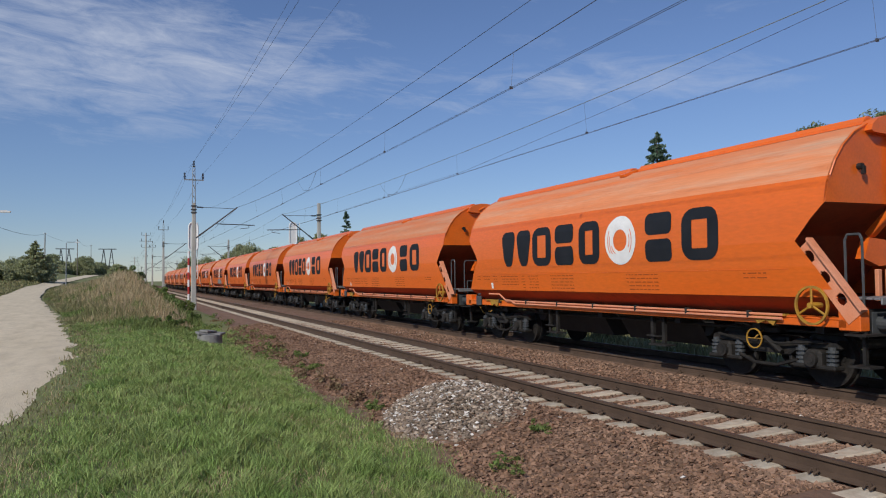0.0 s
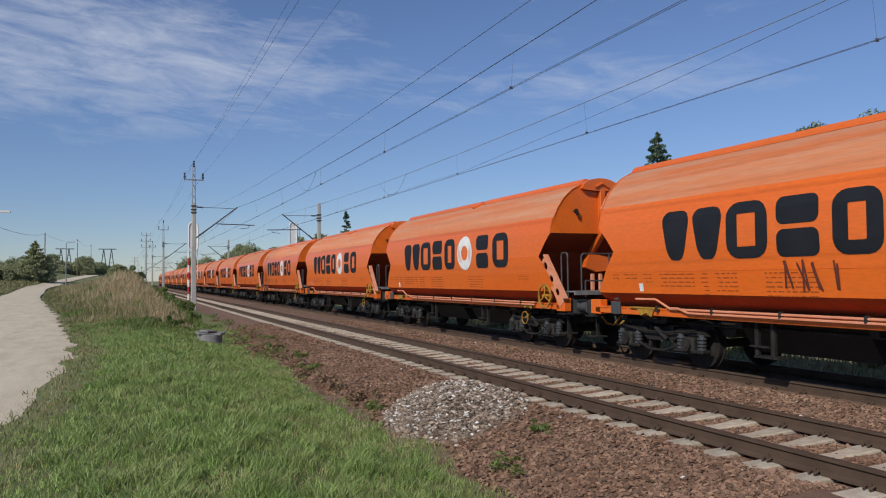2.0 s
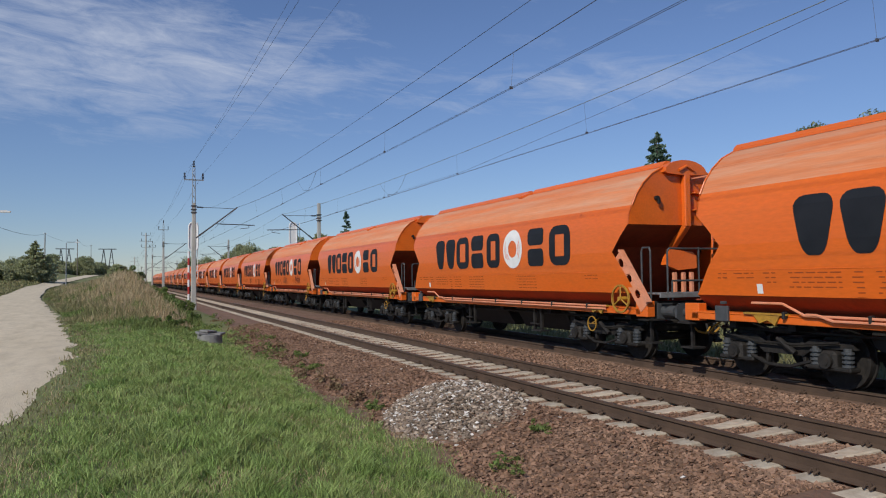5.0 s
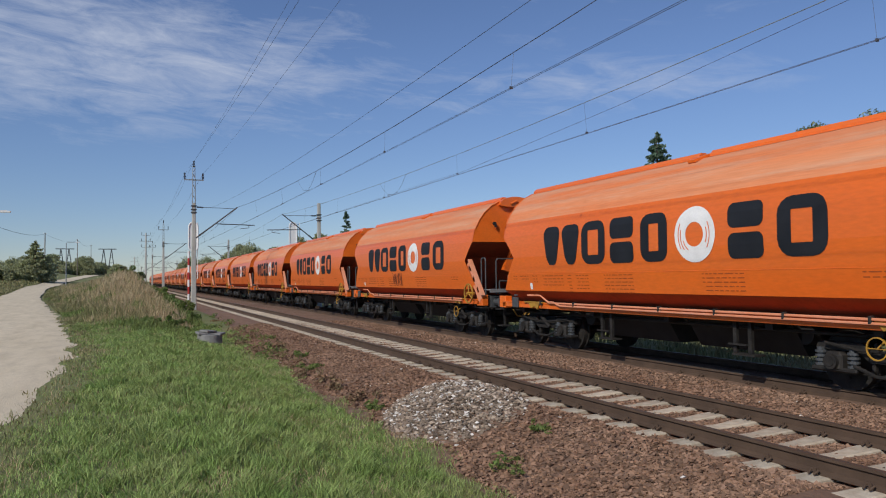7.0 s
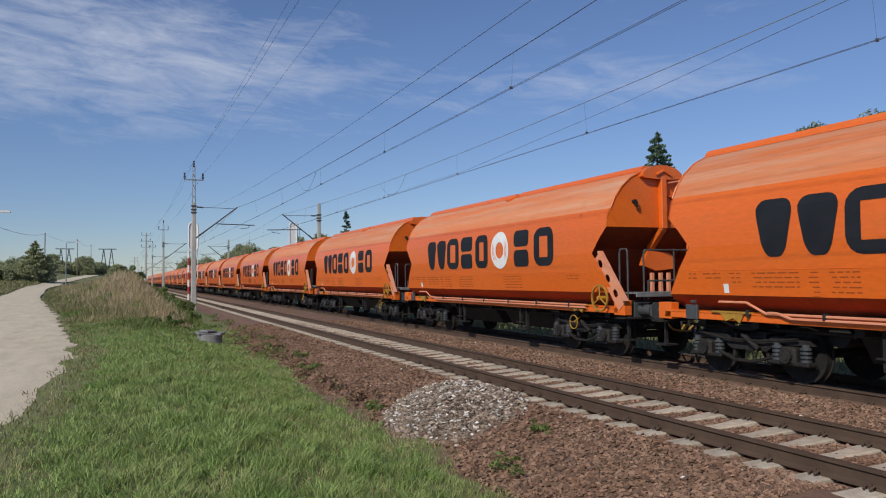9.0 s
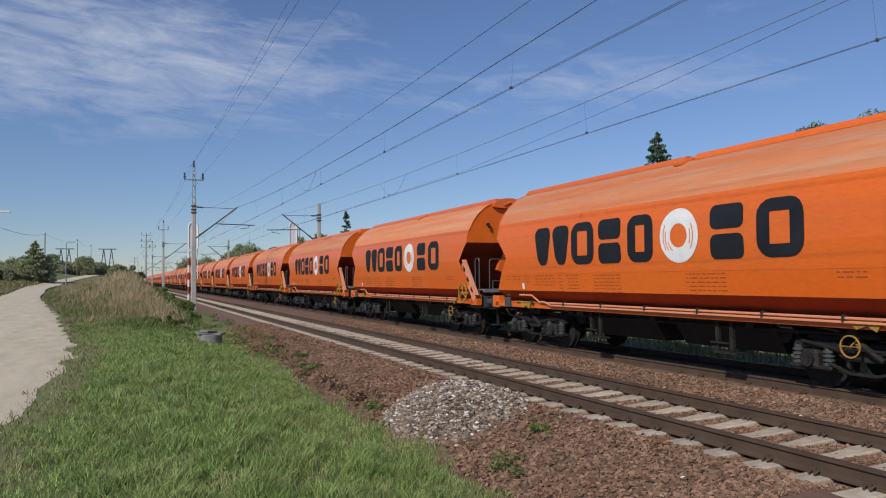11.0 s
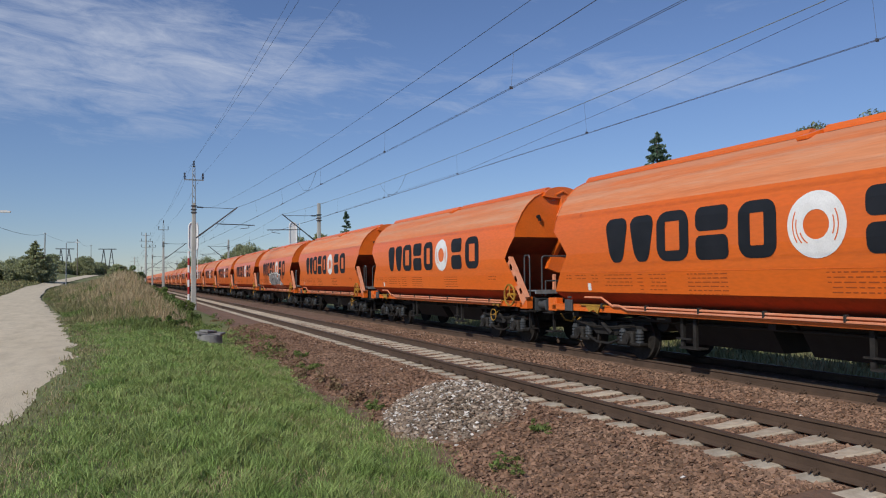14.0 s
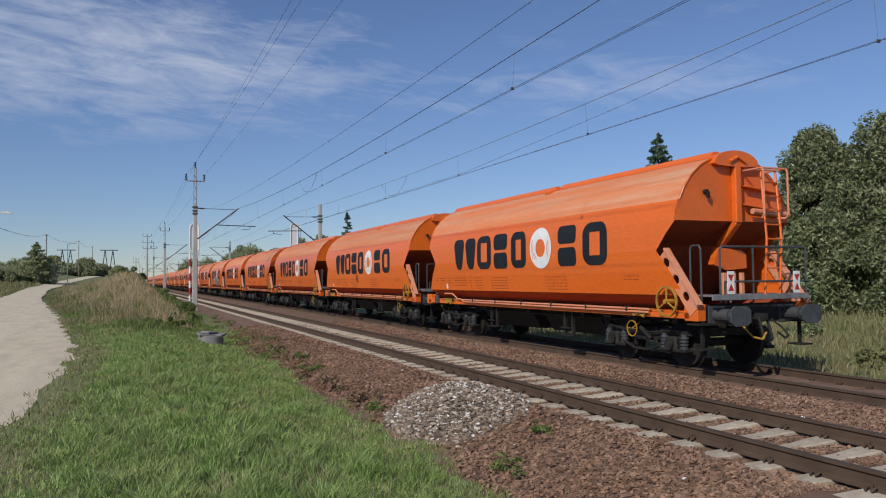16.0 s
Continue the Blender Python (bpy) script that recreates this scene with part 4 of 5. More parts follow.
def build_mast(x, y, side, top, crown, base=None):
    """Concrete mast with a cantilever that reaches the track on its side (+1: towards +x); crown: the mast also bears a power line."""
    z0 = float(gz(x, y)) - .3 if base is None else base
    label = "concrete railway mast with tube cantilever" + (" and power line on top" if crown else "")
    mast = tagged(new("catenary_mast"), label, "catenary mast", group="masts along the railway")
    mast.location = (x, y, z0)

    def P(u, z):
        return (side * u, 0, z - z0)
    part("pole", mast_bm(top - z0, .36, .22), MAST, mast, smooth=False)
    bm = bmesh.new()
    rod(bm, P(.12, 6.72), P(2.75, 6.68), .018, 6)
    part("tie_rod", bm, DARKSTEEL, mast)
    bm = bmesh.new()
    rod(bm, P(.15, 4.65), P(2.85, 6.78), .045, 8)
    part("diagonal_tube", bm, DARKSTEEL, mast)
    part("insulator", insulator_bm(P(.35, 4.8), P(.85, 5.2), .07, 5), INSUL, mast)
    part("insulator", insulator_bm(P(.2, 6.72), P(.6, 6.71), .06, 5), INSUL, mast)
    bm = bmesh.new()
    rod(bm, P(1.35, 5.62), P(4.0, 5.56), .032, 8)
    path(bm, [P(3.6, 5.56), P(3.62, 5.38), P(3.0, 5.30)], .018, 6)
    part("registration_tube", bm, DARKSTEEL, mast)
    for z in (6.35, 6.55, 6.8):
        bm = bmesh.new()
        box(bm, (0, 0, z - z0), (.36, .36, .07), bevel=.01)
        part("clamp", bm, DARKSTEEL, mast)
    if crown:
        bm = bmesh.new()
        for dx, dy in ((-.11, -.09), (.11, -.09), (-.11, .09), (.11, .09)):
            rod(bm, (dx, dy, top - z0 - .6), (dx * .6, dy * .6, 9.5 - z0), .022, 5)
        for k in range(8):
            z = top - z0 - .5 + k * .36
            s = 1 if k % 2 else -1
            rod(bm, (-s * .1, -.08, z), (s * .09, -.08, z + .34), .014, 4)
            rod(bm, (-s * .1, .08, z), (s * .09, .08, z + .34), .014, 4)
        part("lattice_top", bm, GALV, mast, "galvanised lattice top")
        bm = bmesh.new()
        box(bm, (0, 0, 8.55 - z0), (1.25, .07, .07))
        part("crossarm", bm, GALV, mast)
        for dx, z in ((-.58, 8.6), (.58, 8.6), (0, 9.42)):
            part("insulator", insulator_bm((dx, 0, z - z0), (dx, 0, z - z0 + .42), .075, 4), INSUL, mast)
    return mast


near_mast_y = (52.4, 105.0, 160.0, 224.0, 285.0, 350.0)
far_mast_y = (57.0, 112.0, 170.0, 228.0, 290.0)
near_mast_x = (4.25, 4.7, 5.1, 5.3, 5.4, 5.4)
for k, y in enumerate(near_mast_y):
    build_mast(near_mast_x[k], y, 1, 7.0, k != 4)
for y in far_mast_y:
    build_mast(13.9, y, -1, 7.7, False)


def sagging(x0, z0, zs, spans, dx=0.0, stagger=0.0):
    """Points of a wire hung at z0 over the supports and at zs in mid span."""
    pts = []
    for k, (a, b) in enumerate(zip(spans, spans[1:])):
        for i in range(13):
            u = i / 12
            s = stagger * ((1 - 2 * u) if k % 2 else (2 * u - 1))
            pts.append((x0 + dx + s, a + (b - a) * u, z0 - (z0 - zs) * 4 * u * (1 - u)))
    return pts


def wire(name, points, r, mat, label, splits=()):
    ob = None
    bm = bmesh.new()
    rows = []
    for p in points:
        rows.append([bm.verts.new((p[0] + r * c, p[1], p[2] + r * s)) for c, s in ((1, 0), (0, 1), (-1, 0), (0, -1))])
    for p, q in zip(rows, rows[1:]):
        for i in range(4):
            bm.faces.new((p[i], p[(i + 1) % 4], q[(i + 1) % 4], q[i]))
    ob = link(name, bm, mat)
    return tagged(ob, label, "overhead wire", group="wires over the railway")


near_span = [-3.0] + list(near_mast_y)
far_span = [0.0] + list(far_mast_y)
for dx in (-.025, .025):
    wire("contact_wire", sagging(XA, 5.54, 5.50, near_span, dx, .15), .0048, WIRE, "dark copper contact wire above the empty track")
    wire("contact_wire", sagging(XB, 5.58, 5.50, far_span, dx, -.15), .0048, WIRE, "dark copper contact wire above the train")
wire("messenger_wire", sagging(XA, 6.75, 6.10, near_span), .006, WIRE, "dark carrying wire above the empty track")
wire("messenger_wire", sagging(XA, 6.79, 6.15, near_span, .06), .0048, WIRE, "dark carrying wire above the empty track")
wire("messenger_wire", sagging(XB, 6.75, 6.22, far_span), .009, PALEWIRE, "greenish carrying wire above the train")
wire("overlap_wire", [(XB + .1, -6, 7.05), (XB + .1, 8.7, 6.36), (XB + .1, 14.7, 5.98), (XB + .08, 24, 5.58), (XB + .08, 57, 5.62)], .0048, WIRE, "dark wire that slants down to the contact wire")
wire("feeder_wire", sagging(5.35, 6.70, 5.75, [-25.0, 52.4]), .0055, WIRE, "dark feeder cable hung from the masts")
for x0, xm, z, lab in ((3.67, 3.80, 8.95, "thin power line wire"), (4.83, 4.75, 8.98, "thin power line wire"), (4.25, 4.05, 9.8, "thin power line wire on the mast top")):
    a, b = Vector((x0, 52.4, z)), Vector((xm, 20.0, z + .02))
    pts = []
    for i in range(25):
        u = i / 12
        p = a.lerp(b, u)
        p.z -= .5 * 4 * min(u, 2) * (2 - min(u, 2)) * .25
        pts.append(tuple(p))
    wire("power_line_wire", pts, .0048, WIRE, lab)
    wire("power_line_wire", [(x0, y, z - .6 * 4 * u * (1 - u)) for a0, b0 in zip(near_mast_y, near_mast_y[1:]) for u in (0, .25, .5, .75, 1) for y in (a0 + (b0 - a0) * u,)], .006, WIRE, lab)

# droppers between carrying and contact wires
for x, span, zc, zm, zs, sway in ((XA, near_span[:3], 5.51, 6.75, 6.10, .15), (XB, far_span[:3], 5.53, 6.75, 6.22, -.15)):
    for n, (a, b) in enumerate(zip(span, span[1:])):
        for k in range(1, 7):
            u = k / 7
            z1 = zm - (zm - zs) * 4 * u * (1 - u)
            bm = bmesh.new()
            off = sway * ((1 - 2 * u) if n % 2 else (2 * u - 1))
            rod(bm, (off, 0, 0), (0, 0, z1 - zc), .003, 4)
            box(bm, (off, 0, .01), (.06, .03, .05))
            d = link("dropper", bm, WIRE)
            d.location = (x, a + (b - a) * u, zc)
            tagged(d, "thin dropper wire between carrying and contact wire", "overhead wire", group="droppers of the overhead line")
# slack jumper loops from the carrying wire down to the contact wire and up again
for x, y, zs, zm, span in ((XA, 30.8, 5.50, 6.10, near_span), (XB, 31.2, 5.50, 6.22, far_span)):
    def carry(v):
        u = (v - span[0]) / (span[1] - span[0])
        return 6.75 - (6.75 - zm) * 4 * u * (1 - u)
    bm = bmesh.new()
    path(bm, [(0, 2.0, carry(y + 2.0) - zs), (0, 1.5, .38), (0, .9, .12), (0, .1, .02), (0, -.5, .14), (0, -1.0, .36), (0, -1.5, carry(y - 1.5) - zs)], .006, 4)
    d = link("jumper_wire", bm, WIRE)
    d.location = (x, y, zs)
    tagged(d, "slack jumper wire hung under the carrying wire", "overhead wire")


# ---------------------------------------------------------------- signals, poles, lamps
def head_outline(w, h):
    pts = []
    for k in range(9):
        a = math.pi * k / 8
        pts.append((w * math.cos(a), h - w + w * math.sin(a)))
    for k in range(9):
        a = math.pi + math.pi * k / 8
        pts.append((w * math.cos(a), w + w * math.sin(a)))
    return pts


def build_signal(x, y, z_head, h_head, striped):
    z0 = float(gz(x, y)) - .1
    sig = tagged(new("railway_signal"), "tall railway signal on a " + ("red and white striped post" if striped else "slim post with ladder"), "railway signal", group="signals at the railway")
    sig.location = (x, y, z0)
    n = 8
    for k in range(n):
        a, b = (z_head - z0) * k / n, (z_head - z0) * (k + 1) / n
        bm = bmesh.new()
        rod(bm, (0, 0, a), (0, 0, b), .075, 12)
        part("post", bm, (WHITE if k % 2 else RED) if striped else GALV, sig, "red band of the post" if striped and not k % 2 else "")
    bm = bmesh.new()
    prism(bm, [(u, v + z_head - z0) for u, v in head_outline(.31, h_head)], 1, -.16, -.03)
    shift = .3 if striped else 0.0
    bmesh.ops.translate(bm, verts=list(bm.verts), vec=(shift, 0, 0))
    part("head", bm, WHITE, sig, "white rounded signal head")
    bm = bmesh.new()
    rim = [Vector((u + shift, -.17, v + z_head - z0)) for u, v in head_outline(.31, h_head)]
    path(bm, rim + rim[:1], .05, 6)
    part("rim", bm, WHITE, sig, "white rim of the signal head")
    bm = bmesh.new()
    rod(bm, (.42, .1, z_head - z0 - 2), (.42, .1, z_head - z0 + h_head), .02, 5)
    rod(bm, (.62, .1, z_head - z0 - 2), (.62, .1, z_head - z0 + h_head), .02, 5)
    for k in range(13):
        z = z_head - z0 - 2 + .3 * k
        rod(bm, (.42, .1, z), (.62, .1, z), .013, 4)
    part("ladder", bm, WHITE, sig)
    for k in range(3):
        bm = bmesh.new()
        path(bm, [(.42, .1, z_head - z0 + .3 + .6 * k), (.36, .55, z_head - z0 + .3 + .6 * k), (.7, .55, z_head - z0 + .3 + .6 * k), (.62, .1, z_head - z0 + .3 + .6 * k)], .014, 4)
        part("ladder_hoop", bm, WHITE, sig)
    return sig


build_signal(4.2, 56.0, 3.9, 2.05, True)
build_signal(13.3, 64.0, 4.75, 1.95, False)


def build_pole(x, y, top, label="grey wooden utility pole"):
    z0 = float(gz(x, y)) - .2
    pole = tagged(new("utility_pole"), label, "utility pole", group="poles along the road")
    pole.location = (x, y, z0)
    bm = bmesh.new()
    rod(bm, (0, 0, 0), (0, 0, top - z0), .15, 10, .10)
    part("pole", bm, WOOD, pole, smooth=False)
    bm = bmesh.new()
    box(bm, (0, 0, top - z0 - .35), (.7, .08, .08))
    part("crossarm", bm, DARKSTEEL, pole)
    for dx in (-.3, .3):
        part("insulator", insulator_bm((dx, 0, top - z0 - .3), (dx, 0, top - z0 - .1), .05, 2), WHITE, pole)
    return pole


POLES = ((-16.6, 190.0, 13.0), (-15.0, 285.0, 16.5), (-12.8, 340.0, 17.0))
for p in POLES:
    build_pole(*p)
for a, b in zip(((-8.9, 40.0, 6.3),) + POLES, POLES):
    pts = [(a[0] + (b[0] - a[0]) * u, a[1] + (b[1] - a[1]) * u, a[2] + (b[2] - a[2]) * u - .2 - 1.1 * 4 * u * (1 - u)) for u in [i / 14 for i in range(15)]]
    w = wire("road_cable", pts, .022, WIRE, "dark cable sagging between utility poles")


def build_street_lamp(x, y, z):
    z0 = float(gz(x, y)) - .1
    lampost = tagged(new("street_lamp"), "grey street lamp with flat white head", "street lamp", group="street lamps along the road")
    lampost.location = (x, y, z0)
    bm = bmesh.new()
    rod(bm, (0, 0, 0), (0, 0, z - z0 - .1), .09, 10, .05)
    part("pole", bm, GALV, lampost)
    bm = bmesh.new()
    rod(bm, (0, 0, z - z0 - .1), (1.3, 0, z - z0 + .03), .03, 6)
    part("arm", bm, GALV, lampost)
    bm = bmesh.new()
    prism(bm, [(1.2, -.05), (1.3, .06), (1.65, .09), (1.9, .02), (1.85, -.05)], 1, -.14, .14)
    head = part("head", bm, WHITE, lampost, "white lamp head")
    head.location.z = z - z0
    return lampost


build_street_lamp(-8.3, 52.0, 6.1)
build_street_lamp(-8.4, 130.0, 8.0)


def build_pylon(x, y, top, w):
    z0 = float(gz(x, y)) - .3
    pylon = tagged(new("power_pylon"), "distant dark steel portal pylon", "pylon", group="pylons on the horizon")
    pylon.location = (x, y, z0)
    h = top - z0
    for c in (-w / 2, w / 2):
        bm = bmesh.new()
        rod(bm, (c - 1.3, 0, 0), (c, 0, h), .16, 5)
        rod(bm, (c + 1.3, 0, 0), (c, 0, h), .16, 5)
        for k in (.25, .5, .75):
            rod(bm, (c - 1.3 * (1 - k), 0, h * k), (c + 1.3 * (1 - k), 0, h * k), .08, 4)
        part("leg", bm, DARKSTEEL, pylon)
    bm = bmesh.new()
    box(bm, (0, 0, h), (w + 3.5, .25, .3))
    part("crossbeam", bm, DARKSTEEL, pylon)
    return pylon


build_pylon(-19.8, 300, 13.7, 2.6)
build_pylon(-5.8, 300, 13.7, 2.6)


def build_line_pole(x, y, top, arms):
    z0 = float(gz(x, y)) - .3
    pole = tagged(new("power_pole"), "distant power pole with short crossarms", "power pole", group="power poles beyond the masts")
    pole.location = (x, y, z0)
    bm = bmesh.new()
    rod(bm, (0, 0, 0), (0, 0, top - z0), .15, 8, .10)
    part("pole", bm, MAST, pole)
    for k in range(arms):
        bm = bmesh.new()
        box(bm, (0, 0, top - z0 - .4 - 1.05 * k), (1.3 + .8 * (k % 2), .08, .08))
        part("crossarm", bm, GALV, pole)
        for dx in (-.7, .7):
            part("insulator", insulator_bm((dx, 0, top - z0 - .35 - 1.05 * k), (dx, 0, top - z0 + .1 - 1.05 * k), .06, 3), INSUL, pole)
    return pole


build_line_pole(3.4, 140, 10.2, 3)
build_line_pole(2.6, 230, 8.8, 2)
build_line_pole(2.2, 330, 8.6, 2)
build_line_pole(3.1, 420, 8.8, 2)


# ---------------------------------------------------------------- manhole
OLDRING = material("old_grey_concrete", (0.17, 0.17, 0.165), (0.24, 0.235, 0.225), 6, 0.95, 0.0, 0.5, 50)
manhole = tagged(new("manhole"), "grey concrete manhole ring with a cracked cover", "manhole")
manhole.location = (2.66, 26.4, float(gz(2.66, 26.4)) - .05)
bm = bmesh.new()
bmesh.ops.create_cone(bm, cap_ends=True, segments=28, radius1=.43, radius2=.40, depth=.34, matrix=Matrix.Translation((0, 0, .17)))
bmesh.ops.bevel(bm, geom=list(bm.edges), offset=.015, segments=1, affect="EDGES")
part("ring", bm, OLDRING, manhole)
for dx, dz, r, rz in ((-.14, .38, .34, 8), (.2, .36, .30, -30), (-.05, .45, .26, 40)):
    bm = bmesh.new()
    box(bm, (dx, 0, dz), (r * 1.7, r * 1.5, .07), Euler((.08, .06, radians(rz))).to_matrix(), .015)
    part("cover", bm, OLDRING, manhole, "broken concrete cover slab")


# ---------------------------------------------------------------- plants
def blades(name, x, y, z, h, w, lean, mat, seed, comb=None):
    """Bent blades of two joints, one island each."""
    g = np.random.default_rng(seed)
    n = len(x)
    a = g.uniform(0, 6.283, n)
    b = g.uniform(0, 6.283, n) if comb is None else comb + g.normal(0, 1.3, n)
    l = lean * g.uniform(.2, 1, n) * h
    dx, dy = np.cos(a) * w / 2, np.sin(a) * w / 2
    lx, ly = np.cos(b) * l, np.sin(b) * l
    V = np.empty((n, 5, 3))
    V[:, 0] = np.stack([x - dx, y - dy, z - .02], 1)
    V[:, 1] = np.stack([x + dx, y + dy, z - .02], 1)
    V[:, 2] = np.stack([x + dx * .7 + lx * .35, y + dy * .7 + ly * .35, z + h * .6], 1)
    V[:, 3] = np.stack([x - dx * .7 + lx * .35, y - dy * .7 + ly * .35, z + h * .6], 1)
    V[:, 4] = np.stack([x + lx, y + ly, z + h], 1)
    i = 5 * np.arange(n)[:, None]
    F = np.concatenate([i + [0, 1, 2], i + [0, 2, 3], i + [3, 2, 4]], 0)
    return soup(name, V.reshape(-1, 3), F, mat)


def spread(n, y0, y1, xa, xb, power, seed):
    g = np.random.default_rng(seed)
    y = y0 + (y1 - y0) * g.uniform(0, 1, n) ** power
    u = g.uniform(0, 1, n)
    return xa(y) + (xb(y) - xa(y)) * u, y, g


def grass_edge(y):
    return 3.72 + .22 * np.sin(y * 1.1) * np.sin(y * .43 + 1) + .1 * np.sin(y * 3.7) + .1


def ruffle(x, y, scale, seed):
    """Uneven field in -1 to 1 from a few crossed waves."""
    g = np.random.default_rng(seed)
    out = 0
    for k in range(9):
        a, f = g.uniform(0, 6.283), scale * g.uniform(.6, 2.2)
        out = out + np.sin(f * (x * np.cos(a) + y * np.sin(a)) + g.uniform(0, 6.283))
    return np.clip(out / 3.2, -1, 1)


x, y, g = spread(250000, 3.6, 34, lambda y: road_edge(y) - .05 + .12 * np.sin(y * 1.7), grass_edge, 1.75, 21)
short = sstep(x - road_edge(y) + .3 * ruffle(x, y, 2.5, 3), 0, 1.3) * (1 - .55 * sstep(x, 2.6, 3.6))
clump = .5 + .5 * ruffle(x, y, 6.0, 4)
keep = g.uniform(0, 1, len(x)) < (.22 + .78 * short) * (.45 + .55 * clump)
x, y, short, clump = x[keep], y[keep], short[keep], clump[keep]
h = (.022 + .045 * short + .075 * clump ** 1.5 * short) * np.random.default_rng(5).uniform(.45, 1.35, len(x))
comb = 3.0 * ruffle(x, y, 4.0, 6) + 2.0 * ruffle(x, y, 9.0, 7)
tagged(blades("grass", x, y, gz(x, y) - .03, h, .0055 + .0006 * y, 1.35, GRASS, 22, comb), "lush green uneven roadside grass", "grass", kind="stuff")

# faded straws and thin dry patches in the lawn
x, y, g = spread(30000, 3.6, 30, lambda y: road_edge(y) + .1, grass_edge, 1.6, 27)
keep = g.uniform(0, 1, len(x)) < np.clip(.18 + .9 * ruffle(x, y, 1.6, 8), .06, 1)
x, y = x[keep], y[keep]
tagged(blades("dry_straws", x, y, gz(x, y) - .03, np.random.default_rng(9).uniform(.03, .12, len(x)), .004 + .0004 * y, 1.8, DRY, 28), "faded dry straws in the roadside grass", "grass", kind="stuff")

# short dry tufts along the crumbling road edge
x, y, g = spread(2600, 4, 40, lambda y: road_edge(y) - .15 + .12 * np.sin(y * 2.3), lambda y: road_edge(y) + .6, 1.4, 25)
tagged(blades("edge_grass", x, y, gz(x, y) - .03, g.uniform(.03, .10, len(x)), .01 + .0006 * y, 1.4, SCRUB, 26), "short dry tufts along the road edge", "grass", kind="stuff")

# tall dry grass on the bank between road and railway
x, y, g = spread(90000, 25, 150, lambda y: road_edge(y) + .2, lambda y: 3.3 + 0 * y, 1.5, 31)
green = (ruffle(x, y * .5, 1.2, 12) > .62 + .3 * sstep(y, 34, 50)) | (x > 2.5) | ((y < 31) & (x > .2))
keep = g.uniform(0, 1, len(x)) < sstep(y, 25, 31)
x, y, green = x[keep], y[keep], green[keep]
olive = ~green & ((x - road_edge(y) < 2.4 + 1.6 * ruffle(x, y, 1.3, 16)) | (g.uniform(0, 1, len(green)) < .25 + .4 * sstep(y, 75, 110)))
dry = ~green & ~olive
h = np.random.default_rng(6).uniform(.15, 1.0, len(x)) ** 1.3 * (.4 + .6 * sstep(y, 26, 38)) * (.5 + .5 * sstep(3.4 - x, 0, 1.5)) * (.3 + .7 * sstep(x - road_edge(y), .2, 2.2)) * (.75 + .3 * ruffle(x, y, 1.5, 14))
tagged(blades("dry_grass", x[dry], y[dry], gz(x, y)[dry] - .03, h[dry], .007 + .0004 * y[dry], .55, DRY, 32), "tall dry straw-coloured grass on the bank", "grass", kind="stuff")
tagged(blades("olive_grass", x[olive], y[olive], gz(x, y)[olive] - .03, h[olive] * .8, .008 + .0005 * y[olive], .7, SCRUB, 34), "olive-brown grass low on the bank", "grass", kind="stuff")
tagged(blades("weeds", x[green], y[green], gz(x, y)[green] - .03, h[green] * .8, .02 + .0006 * y[green], .8, WEED, 33), "green weeds among the dry grass", "weeds", kind="stuff")

# rough field beyond the train
x, y, g = spread(42000, 4, 46, lambda y: 13.7 + 0 * y, lambda y: 34 + 0 * y, 1.1, 41)
h = g.uniform(.1, .4, len(x)) * (.6 + .8 * np.clip(wave(x * 1.3, y * 1.7) + .3, 0, 1))
tagged(blades("field_grass", x, y, gz(x, y) - .03, h, .035, .9, SCRUB, 42), "rough olive grass beyond the train", "grass", kind="stuff")
# left verge of the road
x, y, g = spread(26000, 40, 190, lambda y: road_edge(y) - 34, lambda y: road_edge(y) - 4.0, 1.2, 51)
tagged(blades("verge_grass", x, y, gz(x, y) - .03, g.uniform(.2, .6, len(x)), .06 + .0006 * y, .6, SCRUB, 52), "grass on the far side of the road", "grass", kind="stuff")


def leaf_cloud(centres, radii, per, size, seed, squash=.85):
    """Small folded leaves strewn through the outer part of many clumps."""
    g = np.random.default_rng(seed)
    c = np.repeat(centres, per, 0)
    r = np.repeat(radii, per)
    d = g.normal(size=(len(c), 3))
    d /= np.linalg.norm(d, axis=1, keepdims=True)
    p = c + d * (r * g.uniform(.5, 1.25, len(c)) ** .7)[:, None] * np.array([1, 1, squash])
    n = len(p)
    s = size * g.uniform(.5, 1.3, n)
    u = g.normal(size=(n, 3))
    u /= np.linalg.norm(u, axis=1, keepdims=True)
    w = np.cross(u, g.normal(size=(n, 3)))
    w /= np.linalg.norm(w, axis=1, keepdims=True)
    u, w = u * s[:, None], w * (s * .45)[:, None]
    fold = np.cross(u, w)
    fold = fold / np.maximum(1e-9, np.linalg.norm(fold, axis=1, keepdims=True)) * (s * .14)[:, None]
    V = np.stack([p - u, p + w + fold, p + u, p - w + fold], 1)
    i = 4 * np.arange(n)[:, None]
    F = np.concatenate([i + [0, 1, 2], i + [0, 2, 3]], 0)
    return V.reshape(-1, 3), F


